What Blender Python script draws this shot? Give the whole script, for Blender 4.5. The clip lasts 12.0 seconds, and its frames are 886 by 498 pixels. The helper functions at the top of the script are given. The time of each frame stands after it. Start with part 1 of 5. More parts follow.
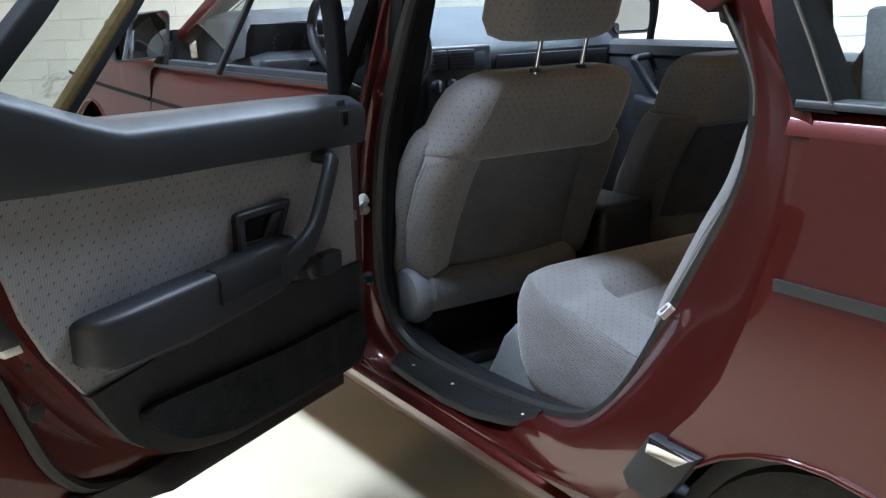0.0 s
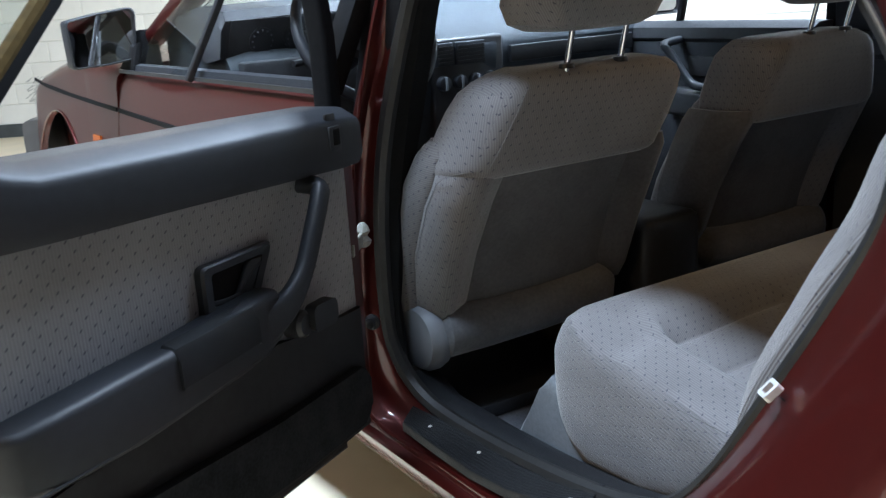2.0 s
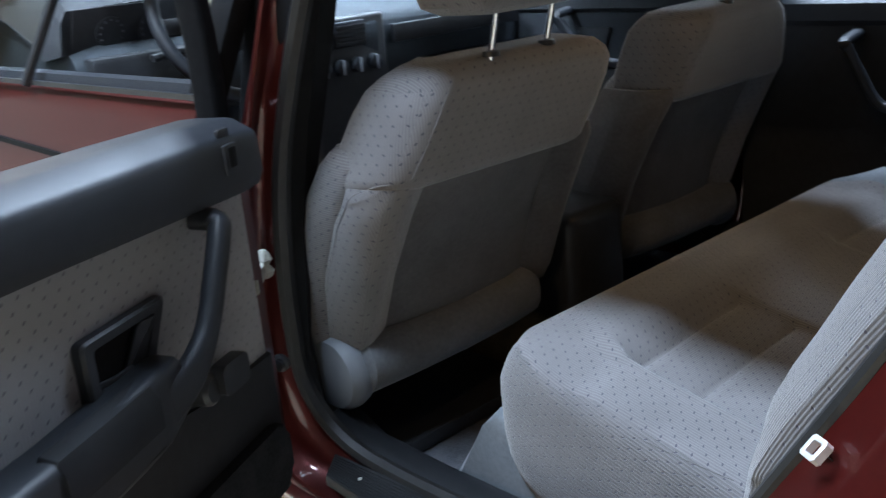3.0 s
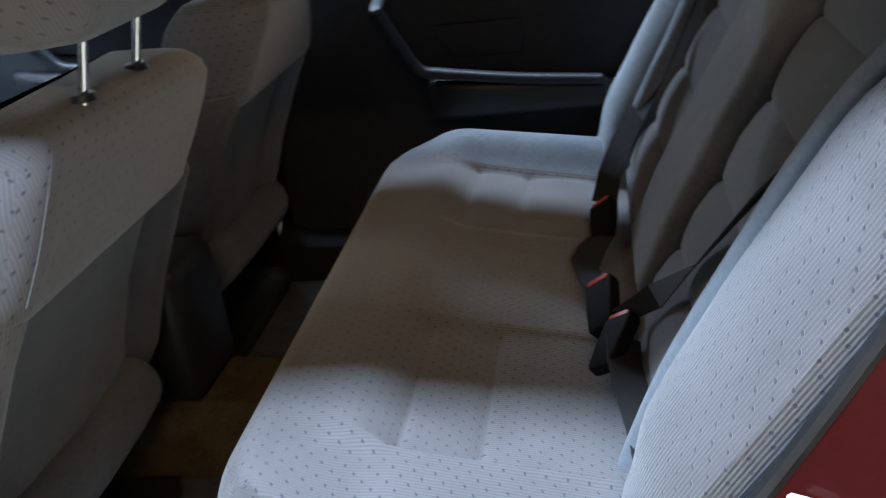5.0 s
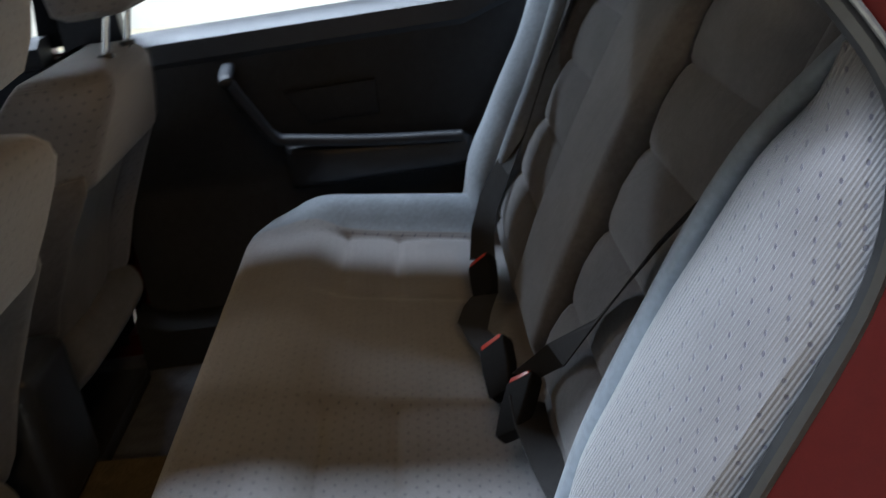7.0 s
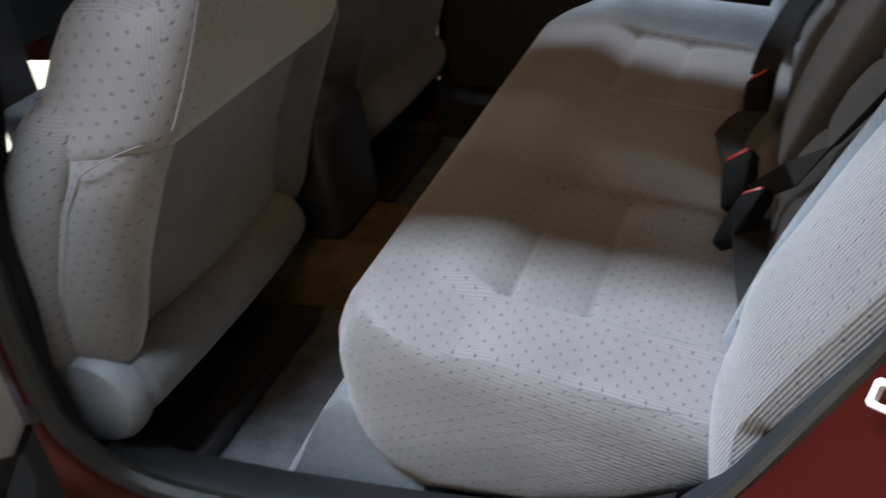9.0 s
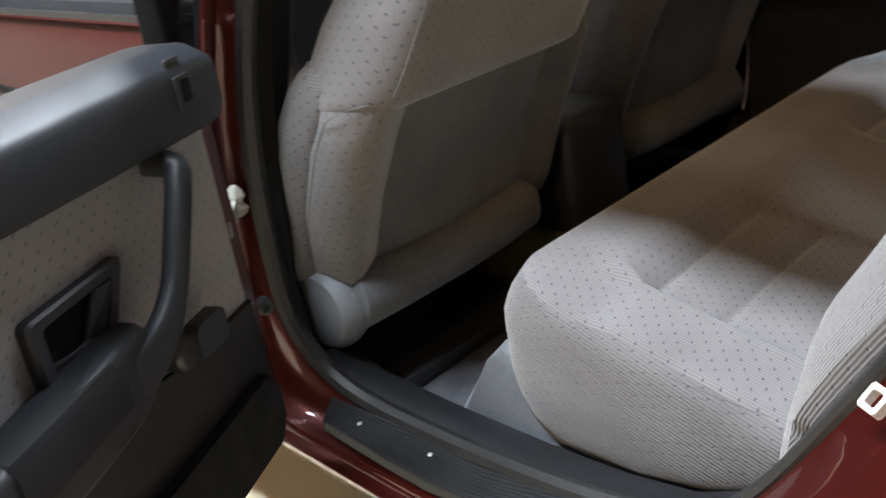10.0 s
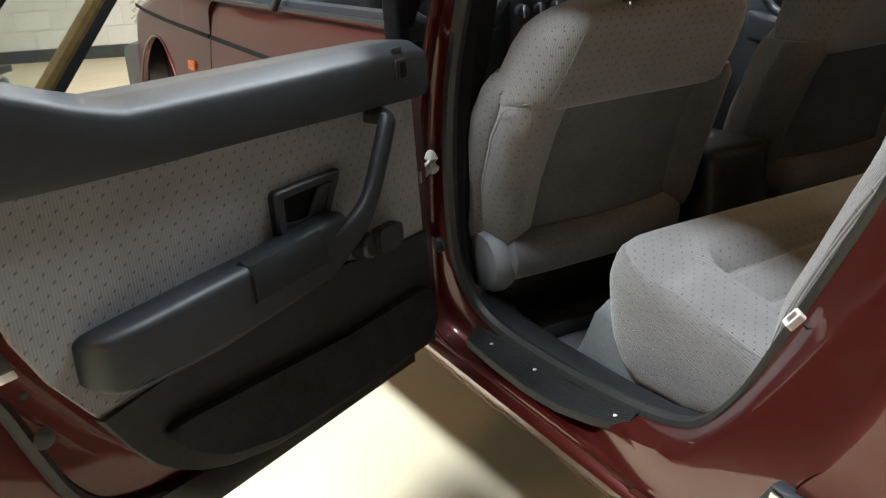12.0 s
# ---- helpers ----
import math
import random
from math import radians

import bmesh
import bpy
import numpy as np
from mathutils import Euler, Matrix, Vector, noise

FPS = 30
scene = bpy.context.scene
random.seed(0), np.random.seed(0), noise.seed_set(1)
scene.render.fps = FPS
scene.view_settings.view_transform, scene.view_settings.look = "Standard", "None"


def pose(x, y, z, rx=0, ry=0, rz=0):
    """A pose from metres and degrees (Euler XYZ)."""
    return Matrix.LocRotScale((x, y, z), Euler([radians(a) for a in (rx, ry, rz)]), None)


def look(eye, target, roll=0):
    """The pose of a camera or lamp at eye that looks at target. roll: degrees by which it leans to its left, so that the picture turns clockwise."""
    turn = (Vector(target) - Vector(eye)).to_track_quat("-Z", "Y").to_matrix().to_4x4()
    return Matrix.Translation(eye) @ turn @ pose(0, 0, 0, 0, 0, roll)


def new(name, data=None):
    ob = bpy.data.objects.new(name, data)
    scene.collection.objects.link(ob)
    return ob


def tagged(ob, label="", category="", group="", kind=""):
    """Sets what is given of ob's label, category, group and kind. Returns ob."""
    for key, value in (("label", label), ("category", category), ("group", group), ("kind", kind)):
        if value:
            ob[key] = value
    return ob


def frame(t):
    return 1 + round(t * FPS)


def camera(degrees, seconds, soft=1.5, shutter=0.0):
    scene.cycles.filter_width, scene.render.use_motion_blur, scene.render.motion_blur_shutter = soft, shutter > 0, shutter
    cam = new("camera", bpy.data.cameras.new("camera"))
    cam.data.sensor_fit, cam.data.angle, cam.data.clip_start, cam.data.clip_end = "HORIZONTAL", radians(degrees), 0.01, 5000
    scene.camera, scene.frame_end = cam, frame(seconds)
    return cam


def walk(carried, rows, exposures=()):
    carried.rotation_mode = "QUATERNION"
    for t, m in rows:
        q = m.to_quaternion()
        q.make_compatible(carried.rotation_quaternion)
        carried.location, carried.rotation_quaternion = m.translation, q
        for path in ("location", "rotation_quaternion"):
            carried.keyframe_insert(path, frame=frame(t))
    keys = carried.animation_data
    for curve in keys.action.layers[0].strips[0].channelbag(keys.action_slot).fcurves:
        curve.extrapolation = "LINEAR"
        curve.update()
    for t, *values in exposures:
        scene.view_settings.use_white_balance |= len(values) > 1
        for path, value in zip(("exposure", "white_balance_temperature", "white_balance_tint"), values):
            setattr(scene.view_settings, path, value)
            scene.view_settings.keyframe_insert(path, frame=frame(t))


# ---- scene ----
from mathutils.bvhtree import BVHTree

cam = camera(49.72, 12.0, soft=1.25, shutter=0.5)
PATH = [
    (0, (-1.02, -1.884, 1.223), (0.023, -0.253, 0.721), -1.7),
    (0.5, (-1.004, -1.828, 1.22), (0.035, -0.195, 0.718), -1.8),
    (1, (-0.967, -1.756, 1.227), (0.058, -0.115, 0.718), -2.3),
    (1.5, (-0.897, -1.662, 1.23), (0.11, -0.013, 0.712), -3.0),
    (2, (-0.818, -1.53, 1.223), (0.212, 0.1, 0.694), -3.8),
    (2.5, (-0.788, -1.374, 1.233), (0.345, 0.177, 0.673), -4.3),
    (2.7, (-0.773, -1.318, 1.238), (0.407, 0.191, 0.663), -4.7),
    (4.3, (-0.637, -0.863, 1.297), (1.001, -0.044, 0.493), -7.1),
    (4.5, (-0.62, -0.814, 1.283), (1.077, -0.12, 0.484), -7.3),
    (5, (-0.595, -0.696, 1.294), (1.195, -0.327, 0.481), -8.0),
    (5.5, (-0.562, -0.61, 1.295), (1.267, -0.519, 0.492), -10.3),
    (6, (-0.484, -0.605, 1.295), (1.357, -0.693, 0.519), -11.9),
    (6.5, (-0.483, -0.62, 1.287), (1.378, -0.704, 0.56), -10.9),
    (7, (-0.534, -0.631, 1.297), (1.319, -0.595, 0.546), -8.9),
    (7.5, (-0.553, -0.683, 1.297), (1.239, -0.425, 0.447), -8.0),
    (7.7, (-0.569, -0.689, 1.306), (1.182, -0.355, 0.398), -7.7),
    (9.3, (-0.608, -0.824, 1.258), (0.846, 0.111, 0.253), -10.9),
    (9.5, (-0.597, -0.986, 1.229), (0.747, 0.183, 0.32), -12.5),
    (10, (-0.64, -1.117, 1.248), (0.554, 0.257, 0.421), -9.1),
    (10.5, (-0.627, -1.317, 1.252), (0.337, 0.262, 0.495), -7.9),
    (11, (-0.658, -1.481, 1.246), (0.166, 0.2, 0.542), -7.0),
    (11.5, (-0.747, -1.575, 1.247), (0.069, 0.12, 0.569), -5.4),
    (12, (-0.808, -1.643, 1.258), (0.016, 0.051, 0.585), -4.6),
]
walk(cam, [(t, look(eye, target, roll)) for t, eye, target, roll in PATH],
     [(0.0, -0.32, 5750, 11), (1.5, -0.27, 5700, 11), (2.5, -0.21, 5620, 11), (5.0, -0.02, 5480, 12), (6.5, -0.2, 6050, 14), (7.5, -0.18, 5780, 10), (9.5, 0.16, 6500, 15), (10.5, 0.3, 6750, 12), (11.5, 0.03, 6800, 11), (12.0, -0.14, 6850, 10)])

# ---- light ----
CX = 0.846                      # the car's middle line
world = bpy.data.worlds.new("garage_air")
scene.world = world
world.use_nodes = True
world.node_tree.nodes["Background"].inputs[0].default_value = (1.0, 0.93, 0.82, 1)
world.node_tree.nodes["Background"].inputs[1].default_value = 0.006
scene.view_settings.exposure = 0.0


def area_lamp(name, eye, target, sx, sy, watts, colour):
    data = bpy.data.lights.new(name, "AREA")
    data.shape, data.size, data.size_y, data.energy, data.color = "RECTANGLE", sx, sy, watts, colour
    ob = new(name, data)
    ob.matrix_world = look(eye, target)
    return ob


# ---- materials ----
def mat(name, colour, rough=0.5, metal=0.0, var=0.12, scale=30.0, bump=0.0, bscale=300.0, coat=0.0, spec=0.5, sheen=0.0):
    m = bpy.data.materials.new(name)
    m.use_nodes = True
    nt = m.node_tree
    b = nt.nodes["Principled BSDF"]
    b.inputs["Roughness"].default_value = rough
    b.inputs["Metallic"].default_value = metal
    b.inputs["Coat Weight"].default_value = coat
    b.inputs["Coat Roughness"].default_value = 0.03
    b.inputs["Specular IOR Level"].default_value = spec
    b.inputs["Sheen Weight"].default_value = sheen
    tc = nt.nodes.new("ShaderNodeTexCoord")
    big = nt.nodes.new("ShaderNodeTexNoise")
    big.inputs["Scale"].default_value = scale * 0.12
    big.inputs["Detail"].default_value = 3
    fine = nt.nodes.new("ShaderNodeTexNoise")
    fine.inputs["Scale"].default_value = scale
    fine.inputs["Detail"].default_value = 4
    nt.links.new(tc.outputs["Object"], big.inputs["Vector"])
    nt.links.new(tc.outputs["Object"], fine.inputs["Vector"])
    mixn = nt.nodes.new("ShaderNodeMath")
    mixn.operation = "ADD"
    nt.links.new(big.outputs["Fac"], mixn.inputs[0])
    nt.links.new(fine.outputs["Fac"], mixn.inputs[1])
    mr = nt.nodes.new("ShaderNodeMapRange")
    mr.inputs[1].default_value, mr.inputs[2].default_value = 0.7, 1.3
    mr.inputs[3].default_value, mr.inputs[4].default_value = 1 - var, 1 + var
    nt.links.new(mixn.outputs[0], mr.inputs[0])
    sc = nt.nodes.new("ShaderNodeVectorMath")
    sc.operation = "SCALE"
    sc.inputs[0].default_value = colour
    nt.links.new(mr.outputs[0], sc.inputs["Scale"])
    nt.links.new(sc.outputs[0], b.inputs["Base Color"])
    if bump:
        bn = nt.nodes.new("ShaderNodeTexNoise")
        bn.inputs["Scale"].default_value = bscale
        bn.inputs["Detail"].default_value = 3
        nt.links.new(tc.outputs["Object"], bn.inputs["Vector"])
        bp = nt.nodes.new("ShaderNodeBump")
        bp.inputs["Strength"].default_value = bump
        bp.inputs["Distance"].default_value = 0.002
        nt.links.new(bn.outputs["Fac"], bp.inputs["Height"])
        nt.links.new(bp.outputs[0], b.inputs["Normal"])
    return m


def math_node(nt, op, a, b=None, c=None):
    n = nt.nodes.new("ShaderNodeMath")
    n.operation = op
    for k, v in enumerate((a, b, c)):
        if v is None:
            continue
        if isinstance(v, (int, float)):
            n.inputs[k].default_value = v
        else:
            nt.links.new(v, n.inputs[k])
    return n.outputs[0]


def fabric(name, colour, tick, turn=0.0, pitch=0.0215, rib=0.0042, depth=0.35, line=0.0):
    """Woven velour: fine ribs along v, staggered rows of small slanting ticks; the mesh's UVs are metres."""
    m = bpy.data.materials.new(name)
    m.use_nodes = True
    nt = m.node_tree
    b = nt.nodes["Principled BSDF"]
    b.inputs["Roughness"].default_value = 0.95
    b.inputs["Specular IOR Level"].default_value = 0.1
    b.inputs["Sheen Weight"].default_value = 0.45
    b.inputs["Sheen Roughness"].default_value = 0.5
    uv = nt.nodes.new("ShaderNodeUVMap")
    rot = nt.nodes.new("ShaderNodeVectorRotate")
    rot.rotation_type = "Z_AXIS"
    rot.inputs["Angle"].default_value = radians(turn)
    nt.links.new(uv.outputs[0], rot.inputs["Vector"])
    sep = nt.nodes.new("ShaderNodeSeparateXYZ")
    nt.links.new(rot.outputs[0], sep.inputs[0])
    u, v = sep.outputs[0], sep.outputs[1]
    row = math_node(nt, "DIVIDE", v, pitch * 0.7)
    fl = math_node(nt, "FLOOR", row)
    par = math_node(nt, "MULTIPLY", math_node(nt, "FLOORED_MODULO", fl, 2.0), 0.5)
    uu = math_node(nt, "ADD", math_node(nt, "DIVIDE", u, pitch), par)
    fu = math_node(nt, "SUBTRACT", math_node(nt, "FRACT", uu), 0.5)
    fv = math_node(nt, "SUBTRACT", math_node(nt, "FRACT", row), 0.5)
    slant = math_node(nt, "ADD", fu, math_node(nt, "MULTIPLY", fv, -0.45))
    d1 = math_node(nt, "POWER", math_node(nt, "DIVIDE", slant, 0.09), 2.0)
    d2 = math_node(nt, "POWER", math_node(nt, "DIVIDE", fv, 0.16), 2.0)
    d = math_node(nt, "ADD", d1, d2)
    mask = nt.nodes.new("ShaderNodeMapRange")
    mask.inputs[1].default_value, mask.inputs[2].default_value = 1.25, 0.7
    nt.links.new(d, mask.inputs[0])
    ribs = math_node(nt, "SINE", math_node(nt, "MULTIPLY", u, 2 * math.pi / rib))
    noi = nt.nodes.new("ShaderNodeTexNoise")
    noi.inputs["Scale"].default_value = 900
    nt.links.new(rot.outputs[0], noi.inputs["Vector"])
    blot = nt.nodes.new("ShaderNodeTexNoise")
    blot.inputs["Scale"].default_value = 9
    blot.inputs["Detail"].default_value = 4
    nt.links.new(rot.outputs[0], blot.inputs["Vector"])
    tone = math_node(nt, "ADD", math_node(nt, "MULTIPLY", ribs, 0.14), math_node(nt, "ADD", math_node(nt, "MULTIPLY", noi.outputs[0], 0.5), math_node(nt, "MULTIPLY", blot.outputs[0], 0.45)))
    tone = math_node(nt, "ADD", tone, 0.53)
    if line:
        groove = math_node(nt, "POWER", math_node(nt, "ADD", math_node(nt, "MULTIPLY", ribs, 0.5), 0.5), 3.5)
        tone = math_node(nt, "SUBTRACT", tone, math_node(nt, "MULTIPLY", groove, line))
    sc = nt.nodes.new("ShaderNodeVectorMath")
    sc.operation = "SCALE"
    sc.inputs[0].default_value = colour
    nt.links.new(tone, sc.inputs["Scale"])
    mix = nt.nodes.new("ShaderNodeMix")
    mix.data_type = "RGBA"
    mix.inputs[7].default_value = (*tick, 1)
    nt.links.new(sc.outputs[0], mix.inputs[6])
    nt.links.new(math_node(nt, "MULTIPLY", mask.outputs[0], 0.76), mix.inputs[0])
    nt.links.new(mix.outputs[2], b.inputs["Base Color"])
    hgt = math_node(nt, "SUBTRACT", math_node(nt, "ADD", math_node(nt, "MULTIPLY", ribs, 0.4), noi.outputs[0]), math_node(nt, "MULTIPLY", mask.outputs[0], 1.2))
    bp = nt.nodes.new("ShaderNodeBump")
    bp.inputs["Strength"].default_value = depth
    bp.inputs["Distance"].default_value = 0.0012
    nt.links.new(hgt, bp.inputs["Height"])
    nt.links.new(bp.outputs[0], b.inputs["Normal"])
    return m


GREY = (0.203, 0.195, 0.198)
TICK = (0.068, 0.066, 0.09)
M_FAB = fabric("velour_ticked", GREY, TICK)
M_FAB_SIDE = fabric("velour_ticked_across", GREY, TICK, turn=80)
M_FAB_DIAG = fabric("velour_corded", GREY, TICK, turn=-8, pitch=0.024, rib=0.0056, depth=0.7, line=0.4)
M_FAB_END = fabric("velour_corded_end", GREY, TICK, turn=73, rib=0.0062, depth=0.6, line=0.42)
# same cloth as the seats, its colour lightened to brighten the door card
M_FAB_DOOR = fabric("velour_door_brightened", (0.255, 0.252, 0.268), TICK, pitch=0.0215, rib=0.0048, line=0.16)
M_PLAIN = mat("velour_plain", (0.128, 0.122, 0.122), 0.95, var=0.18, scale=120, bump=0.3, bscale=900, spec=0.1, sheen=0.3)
M_ROLL = mat("velour_roll", (0.145, 0.15, 0.16), 0.95, var=0.18, scale=120, bump=0.3, bscale=900, spec=0.1, sheen=0.3)
# unseen lining, darkened and browned to dim and warm the cabin's bounced light
M_HEADLINER = mat("headliner_dimmed", (0.042, 0.036, 0.028), 0.95, var=0.1, scale=80, bump=0.3, bscale=900, spec=0.1)
M_TRIM = mat("pillar_trim_cloth", (0.022, 0.025, 0.029), 0.7, var=0.12, scale=80, bump=0.3, bscale=900, spec=0.2)
# trim carpet; also velour with cool light painted in, at the bench's far side
M_BLUEGREY = mat("carpet_trim_cool_lit_velour", (0.185, 0.205, 0.228), 0.95, var=0.15, scale=120, bump=0.4, bscale=900, spec=0.1, sheen=0.3)
M_PIPING = mat("seam_thread", (0.21, 0.205, 0.21), 0.8, var=0.1)
M_POCKET = mat("black_pocket_carpet", (0.028, 0.030, 0.034), 1.0, var=0.3, scale=200, bump=0.6, bscale=1100, spec=0.05)
M_BUMPER = mat("bumper_plastic", (0.075, 0.072, 0.07), 0.5, var=0.1, bump=0.1, bscale=900)
M_PLASTIC = mat("anthracite_plastic", (0.024, 0.027, 0.033), 0.46, var=0.14, scale=60, bump=0.2, bscale=1400, spec=0.45)
M_PLASTIC_DK = mat("black_plastic", (0.024, 0.025, 0.028), 0.4, var=0.2, scale=60, bump=0.1, bscale=1200)
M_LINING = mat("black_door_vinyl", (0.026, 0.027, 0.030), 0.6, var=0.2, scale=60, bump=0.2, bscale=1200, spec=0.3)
M_SCUFF = mat("black_sill_plastic", (0.013, 0.014, 0.016), 0.45, var=0.2, scale=80, bump=0.2, bscale=1200, spec=0.35)
M_GREYPL = mat("grey_plastic", (0.20, 0.21, 0.23), 0.5, var=0.08, bump=0.1, bscale=1200)
M_TUNNEL = mat("brown_tunnel_carpet", (0.11, 0.085, 0.05), 1.0, var=0.3, scale=200, bump=0.7, bscale=1100, spec=0.05)
M_FRAME = mat("matt_black_frame", (0.010, 0.010, 0.011), 0.75, var=0.2, scale=80, bump=0.1, spec=0.12)
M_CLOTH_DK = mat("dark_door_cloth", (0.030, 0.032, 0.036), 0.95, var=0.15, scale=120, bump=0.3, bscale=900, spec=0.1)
M_CARPET = mat("dark_carpet", (0.11, 0.113, 0.125), 1.0, var=0.3, scale=200, bump=0.7, bscale=1100, spec=0.05)
M_RUBBER = mat("seal_rubber", (0.021, 0.021, 0.021), 0.42, var=0.2, scale=80, bump=0.1)
M_RED = mat("red_metallic_paint", (0.085, 0.0075, 0.0055), 0.40, metal=0.55, var=0.07, scale=500, coat=0.75)
M_CHROME = mat("chrome", (0.75, 0.75, 0.76), 0.12, metal=1.0, var=0.05)
M_SEALEDGE = mat("ribbed_seal_gleam", (0.16, 0.16, 0.155), 0.3, metal=0.4, var=0.25, scale=90)
M_STEEL = mat("zinc_steel", (0.78, 0.78, 0.77), 0.35, metal=0.35, var=0.15, scale=60)
M_GREASE = mat("greased_hinge", (0.42, 0.41, 0.36), 0.5, var=0.35, scale=160, bump=0.8, bscale=200)
M_BELT = mat("seat_belt_webbing", (0.018, 0.017, 0.017), 0.75, var=0.25, scale=400, bump=0.4, bscale=900)
M_ORANGE = mat("orange_plastic", (0.62, 0.045, 0.015), 0.4, var=0.1)
M_AMBER = mat("amber_lens", (0.45, 0.10, 0.01), 0.2, var=0.1)
M_TYRE = mat("tyre_rubber", (0.02, 0.02, 0.021), 0.8, var=0.25, scale=60, bump=0.3)
M_RIM = mat("alloy_rim", (0.55, 0.55, 0.54), 0.3, metal=0.8, var=0.1)
M_DASH = mat("dash_vinyl", (0.028, 0.034, 0.040), 0.7, var=0.1, scale=60, bump=0.2, bscale=1200, spec=0.25)
M_WHITE = mat("pale_marking", (0.6, 0.6, 0.58), 0.6, var=0.05)


def glass_mat(name, colour, mixw):
    m = bpy.data.materials.new(name)
    m.use_nodes = True
    nt = m.node_tree
    b = nt.nodes["Principled BSDF"]
    b.inputs["Base Color"].default_value = (*colour, 1)
    b.inputs["Roughness"].default_value = 0.02
    b.inputs["Transmission Weight"].default_value = 1.0
    b.inputs["IOR"].default_value = mixw
    return m


M_GLASS = glass_mat("window_glass", (0.86, 0.92, 0.9), 1.45)
M_MIRROR = mat("mirror_silver", (0.9, 0.9, 0.9), 0.01, metal=1.0, var=0.0)


def wall_mat():
    m = mat("painted_block", (0.78, 0.77, 0.72), 0.6, var=0.05, scale=6, bump=0.25, bscale=120)
    return m


def floor_mat():
    return mat("coated_concrete", (0.80, 0.70, 0.51), 0.32, var=0.10, scale=3.0, bump=0.05, bscale=60, spec=0.4)


M_WALL, M_FLOOR = wall_mat(), floor_mat()
# unseen back and side walls, toned down to limit bounced light
M_BACKWALL = mat("dimmed_back_block", (0.13, 0.127, 0.12), 0.8, var=0.1, scale=6, bump=0.3, bscale=120)
M_SIDEWALL = mat("dimmed_side_block", (0.38, 0.375, 0.36), 0.7, var=0.08, scale=6, bump=0.3, bscale=120)
M_CEIL = mat("ceiling_paint", (0.10, 0.098, 0.092), 0.8, var=0.05, scale=4)
M_SKIRT = mat("dark_skirting_paint", (0.06, 0.07, 0.075), 0.5, var=0.2, scale=10)


# ---- builders ----
def step(v, a, b):
    t = max(0.0, min(1.0, (v - a) / (b - a)))
    return t * t * (3 - 2 * t)


def finish(name, bm, material, parent=None, label="", sharp=38, axis=None):
    bmesh.ops.remove_doubles(bm, verts=bm.verts, dist=1e-5)
    bmesh.ops.recalc_face_normals(bm, faces=bm.faces)
    lay = bm.loops.layers.uv.verify()
    for f in bm.faces:
        f.smooth = True
        n = f.normal
        k = max(range(3), key=lambda i: abs(n[i])) if axis is None else axis
        for lp in f.loops:
            c = lp.vert.co
            lp[lay].uv = ((c.y, c.z), (c.x, c.z), (c.x, c.y))[k]
    me = bpy.data.meshes.new(name)
    bm.to_mesh(me)
    bm.free()
    me.materials.append(material)
    me.set_sharp_from_angle(angle=radians(sharp))
    ob = new(name, me)
    if parent is not None:
        ob.parent = parent
    if label:
        ob["label"] = label
    return ob



def loft(sections, bm=None, closed=True, caps=True):
    bm = bm or bmesh.new()
    rows = [[bm.verts.new(p) for p in s] for s in sections]
    n = len(rows[0])
    for a, b in zip(rows, rows[1:]):
        for i in range(n if closed else n - 1):
            j = (i + 1) % n
            bm.faces.new((a[i], a[j], b[j], b[i]))
    if caps and closed:
        bm.faces.new(rows[0])
        bm.faces.new(rows[-1])
    return bm


def smooth_secs(sections, n=4):
    """More sections between the given ones, along smooth lines."""
    cols = [smooth_line(col, n) for col in zip(*sections)]
    return [list(row) for row in zip(*cols)]


def rrect(x0, x1, y0, y1, r, seg=4):
    """A rounded rectangle, counter-clockwise."""
    r = min(r, (x1 - x0) / 2 - 1e-4, (y1 - y0) / 2 - 1e-4)
    out = []
    for cx, cy, a0 in ((x1 - r, y1 - r, 0), (x0 + r, y1 - r, 90), (x0 + r, y0 + r, 180), (x1 - r, y0 + r, 270)):
        for k in range(seg + 1):
            a = radians(a0 + 90 * k / seg)
            out.append((cx + r * math.cos(a), cy + r * math.sin(a)))
    return out


def box(x0, x1, y0, y1, z0, z1, bevel=0.0, seg=2, bm=None):
    bm = bm or bmesh.new()
    vs = [bm.verts.new((x, y, z)) for z in (z0, z1) for x, y in ((x0, y0), (x1, y0), (x1, y1), (x0, y1))]
    fs = [(0, 3, 2, 1), (4, 5, 6, 7), (0, 1, 5, 4), (1, 2, 6, 5), (2, 3, 7, 6), (3, 0, 4, 7)]
    faces = [bm.faces.new([vs[i] for i in f]) for f in fs]
    if bevel:
        es = {e for f in faces for e in f.edges}
        bmesh.ops.bevel(bm, geom=list(es), offset=bevel, segments=seg, affect="EDGES", profile=0.5)
    return bm


def frames_along(pts, up):
    """Right-hand frames along a polyline."""
    out = []
    for i, p in enumerate(pts):
        a, b = pts[max(i - 1, 0)], pts[min(i + 1, len(pts) - 1)]
        d = (b - a).normalized()
        s = d.cross(up)
        s = s.normalized() if s.length > 1e-4 else Vector((1, 0, 0))
        out.append((p, s, s.cross(d).normalized()))
    return out


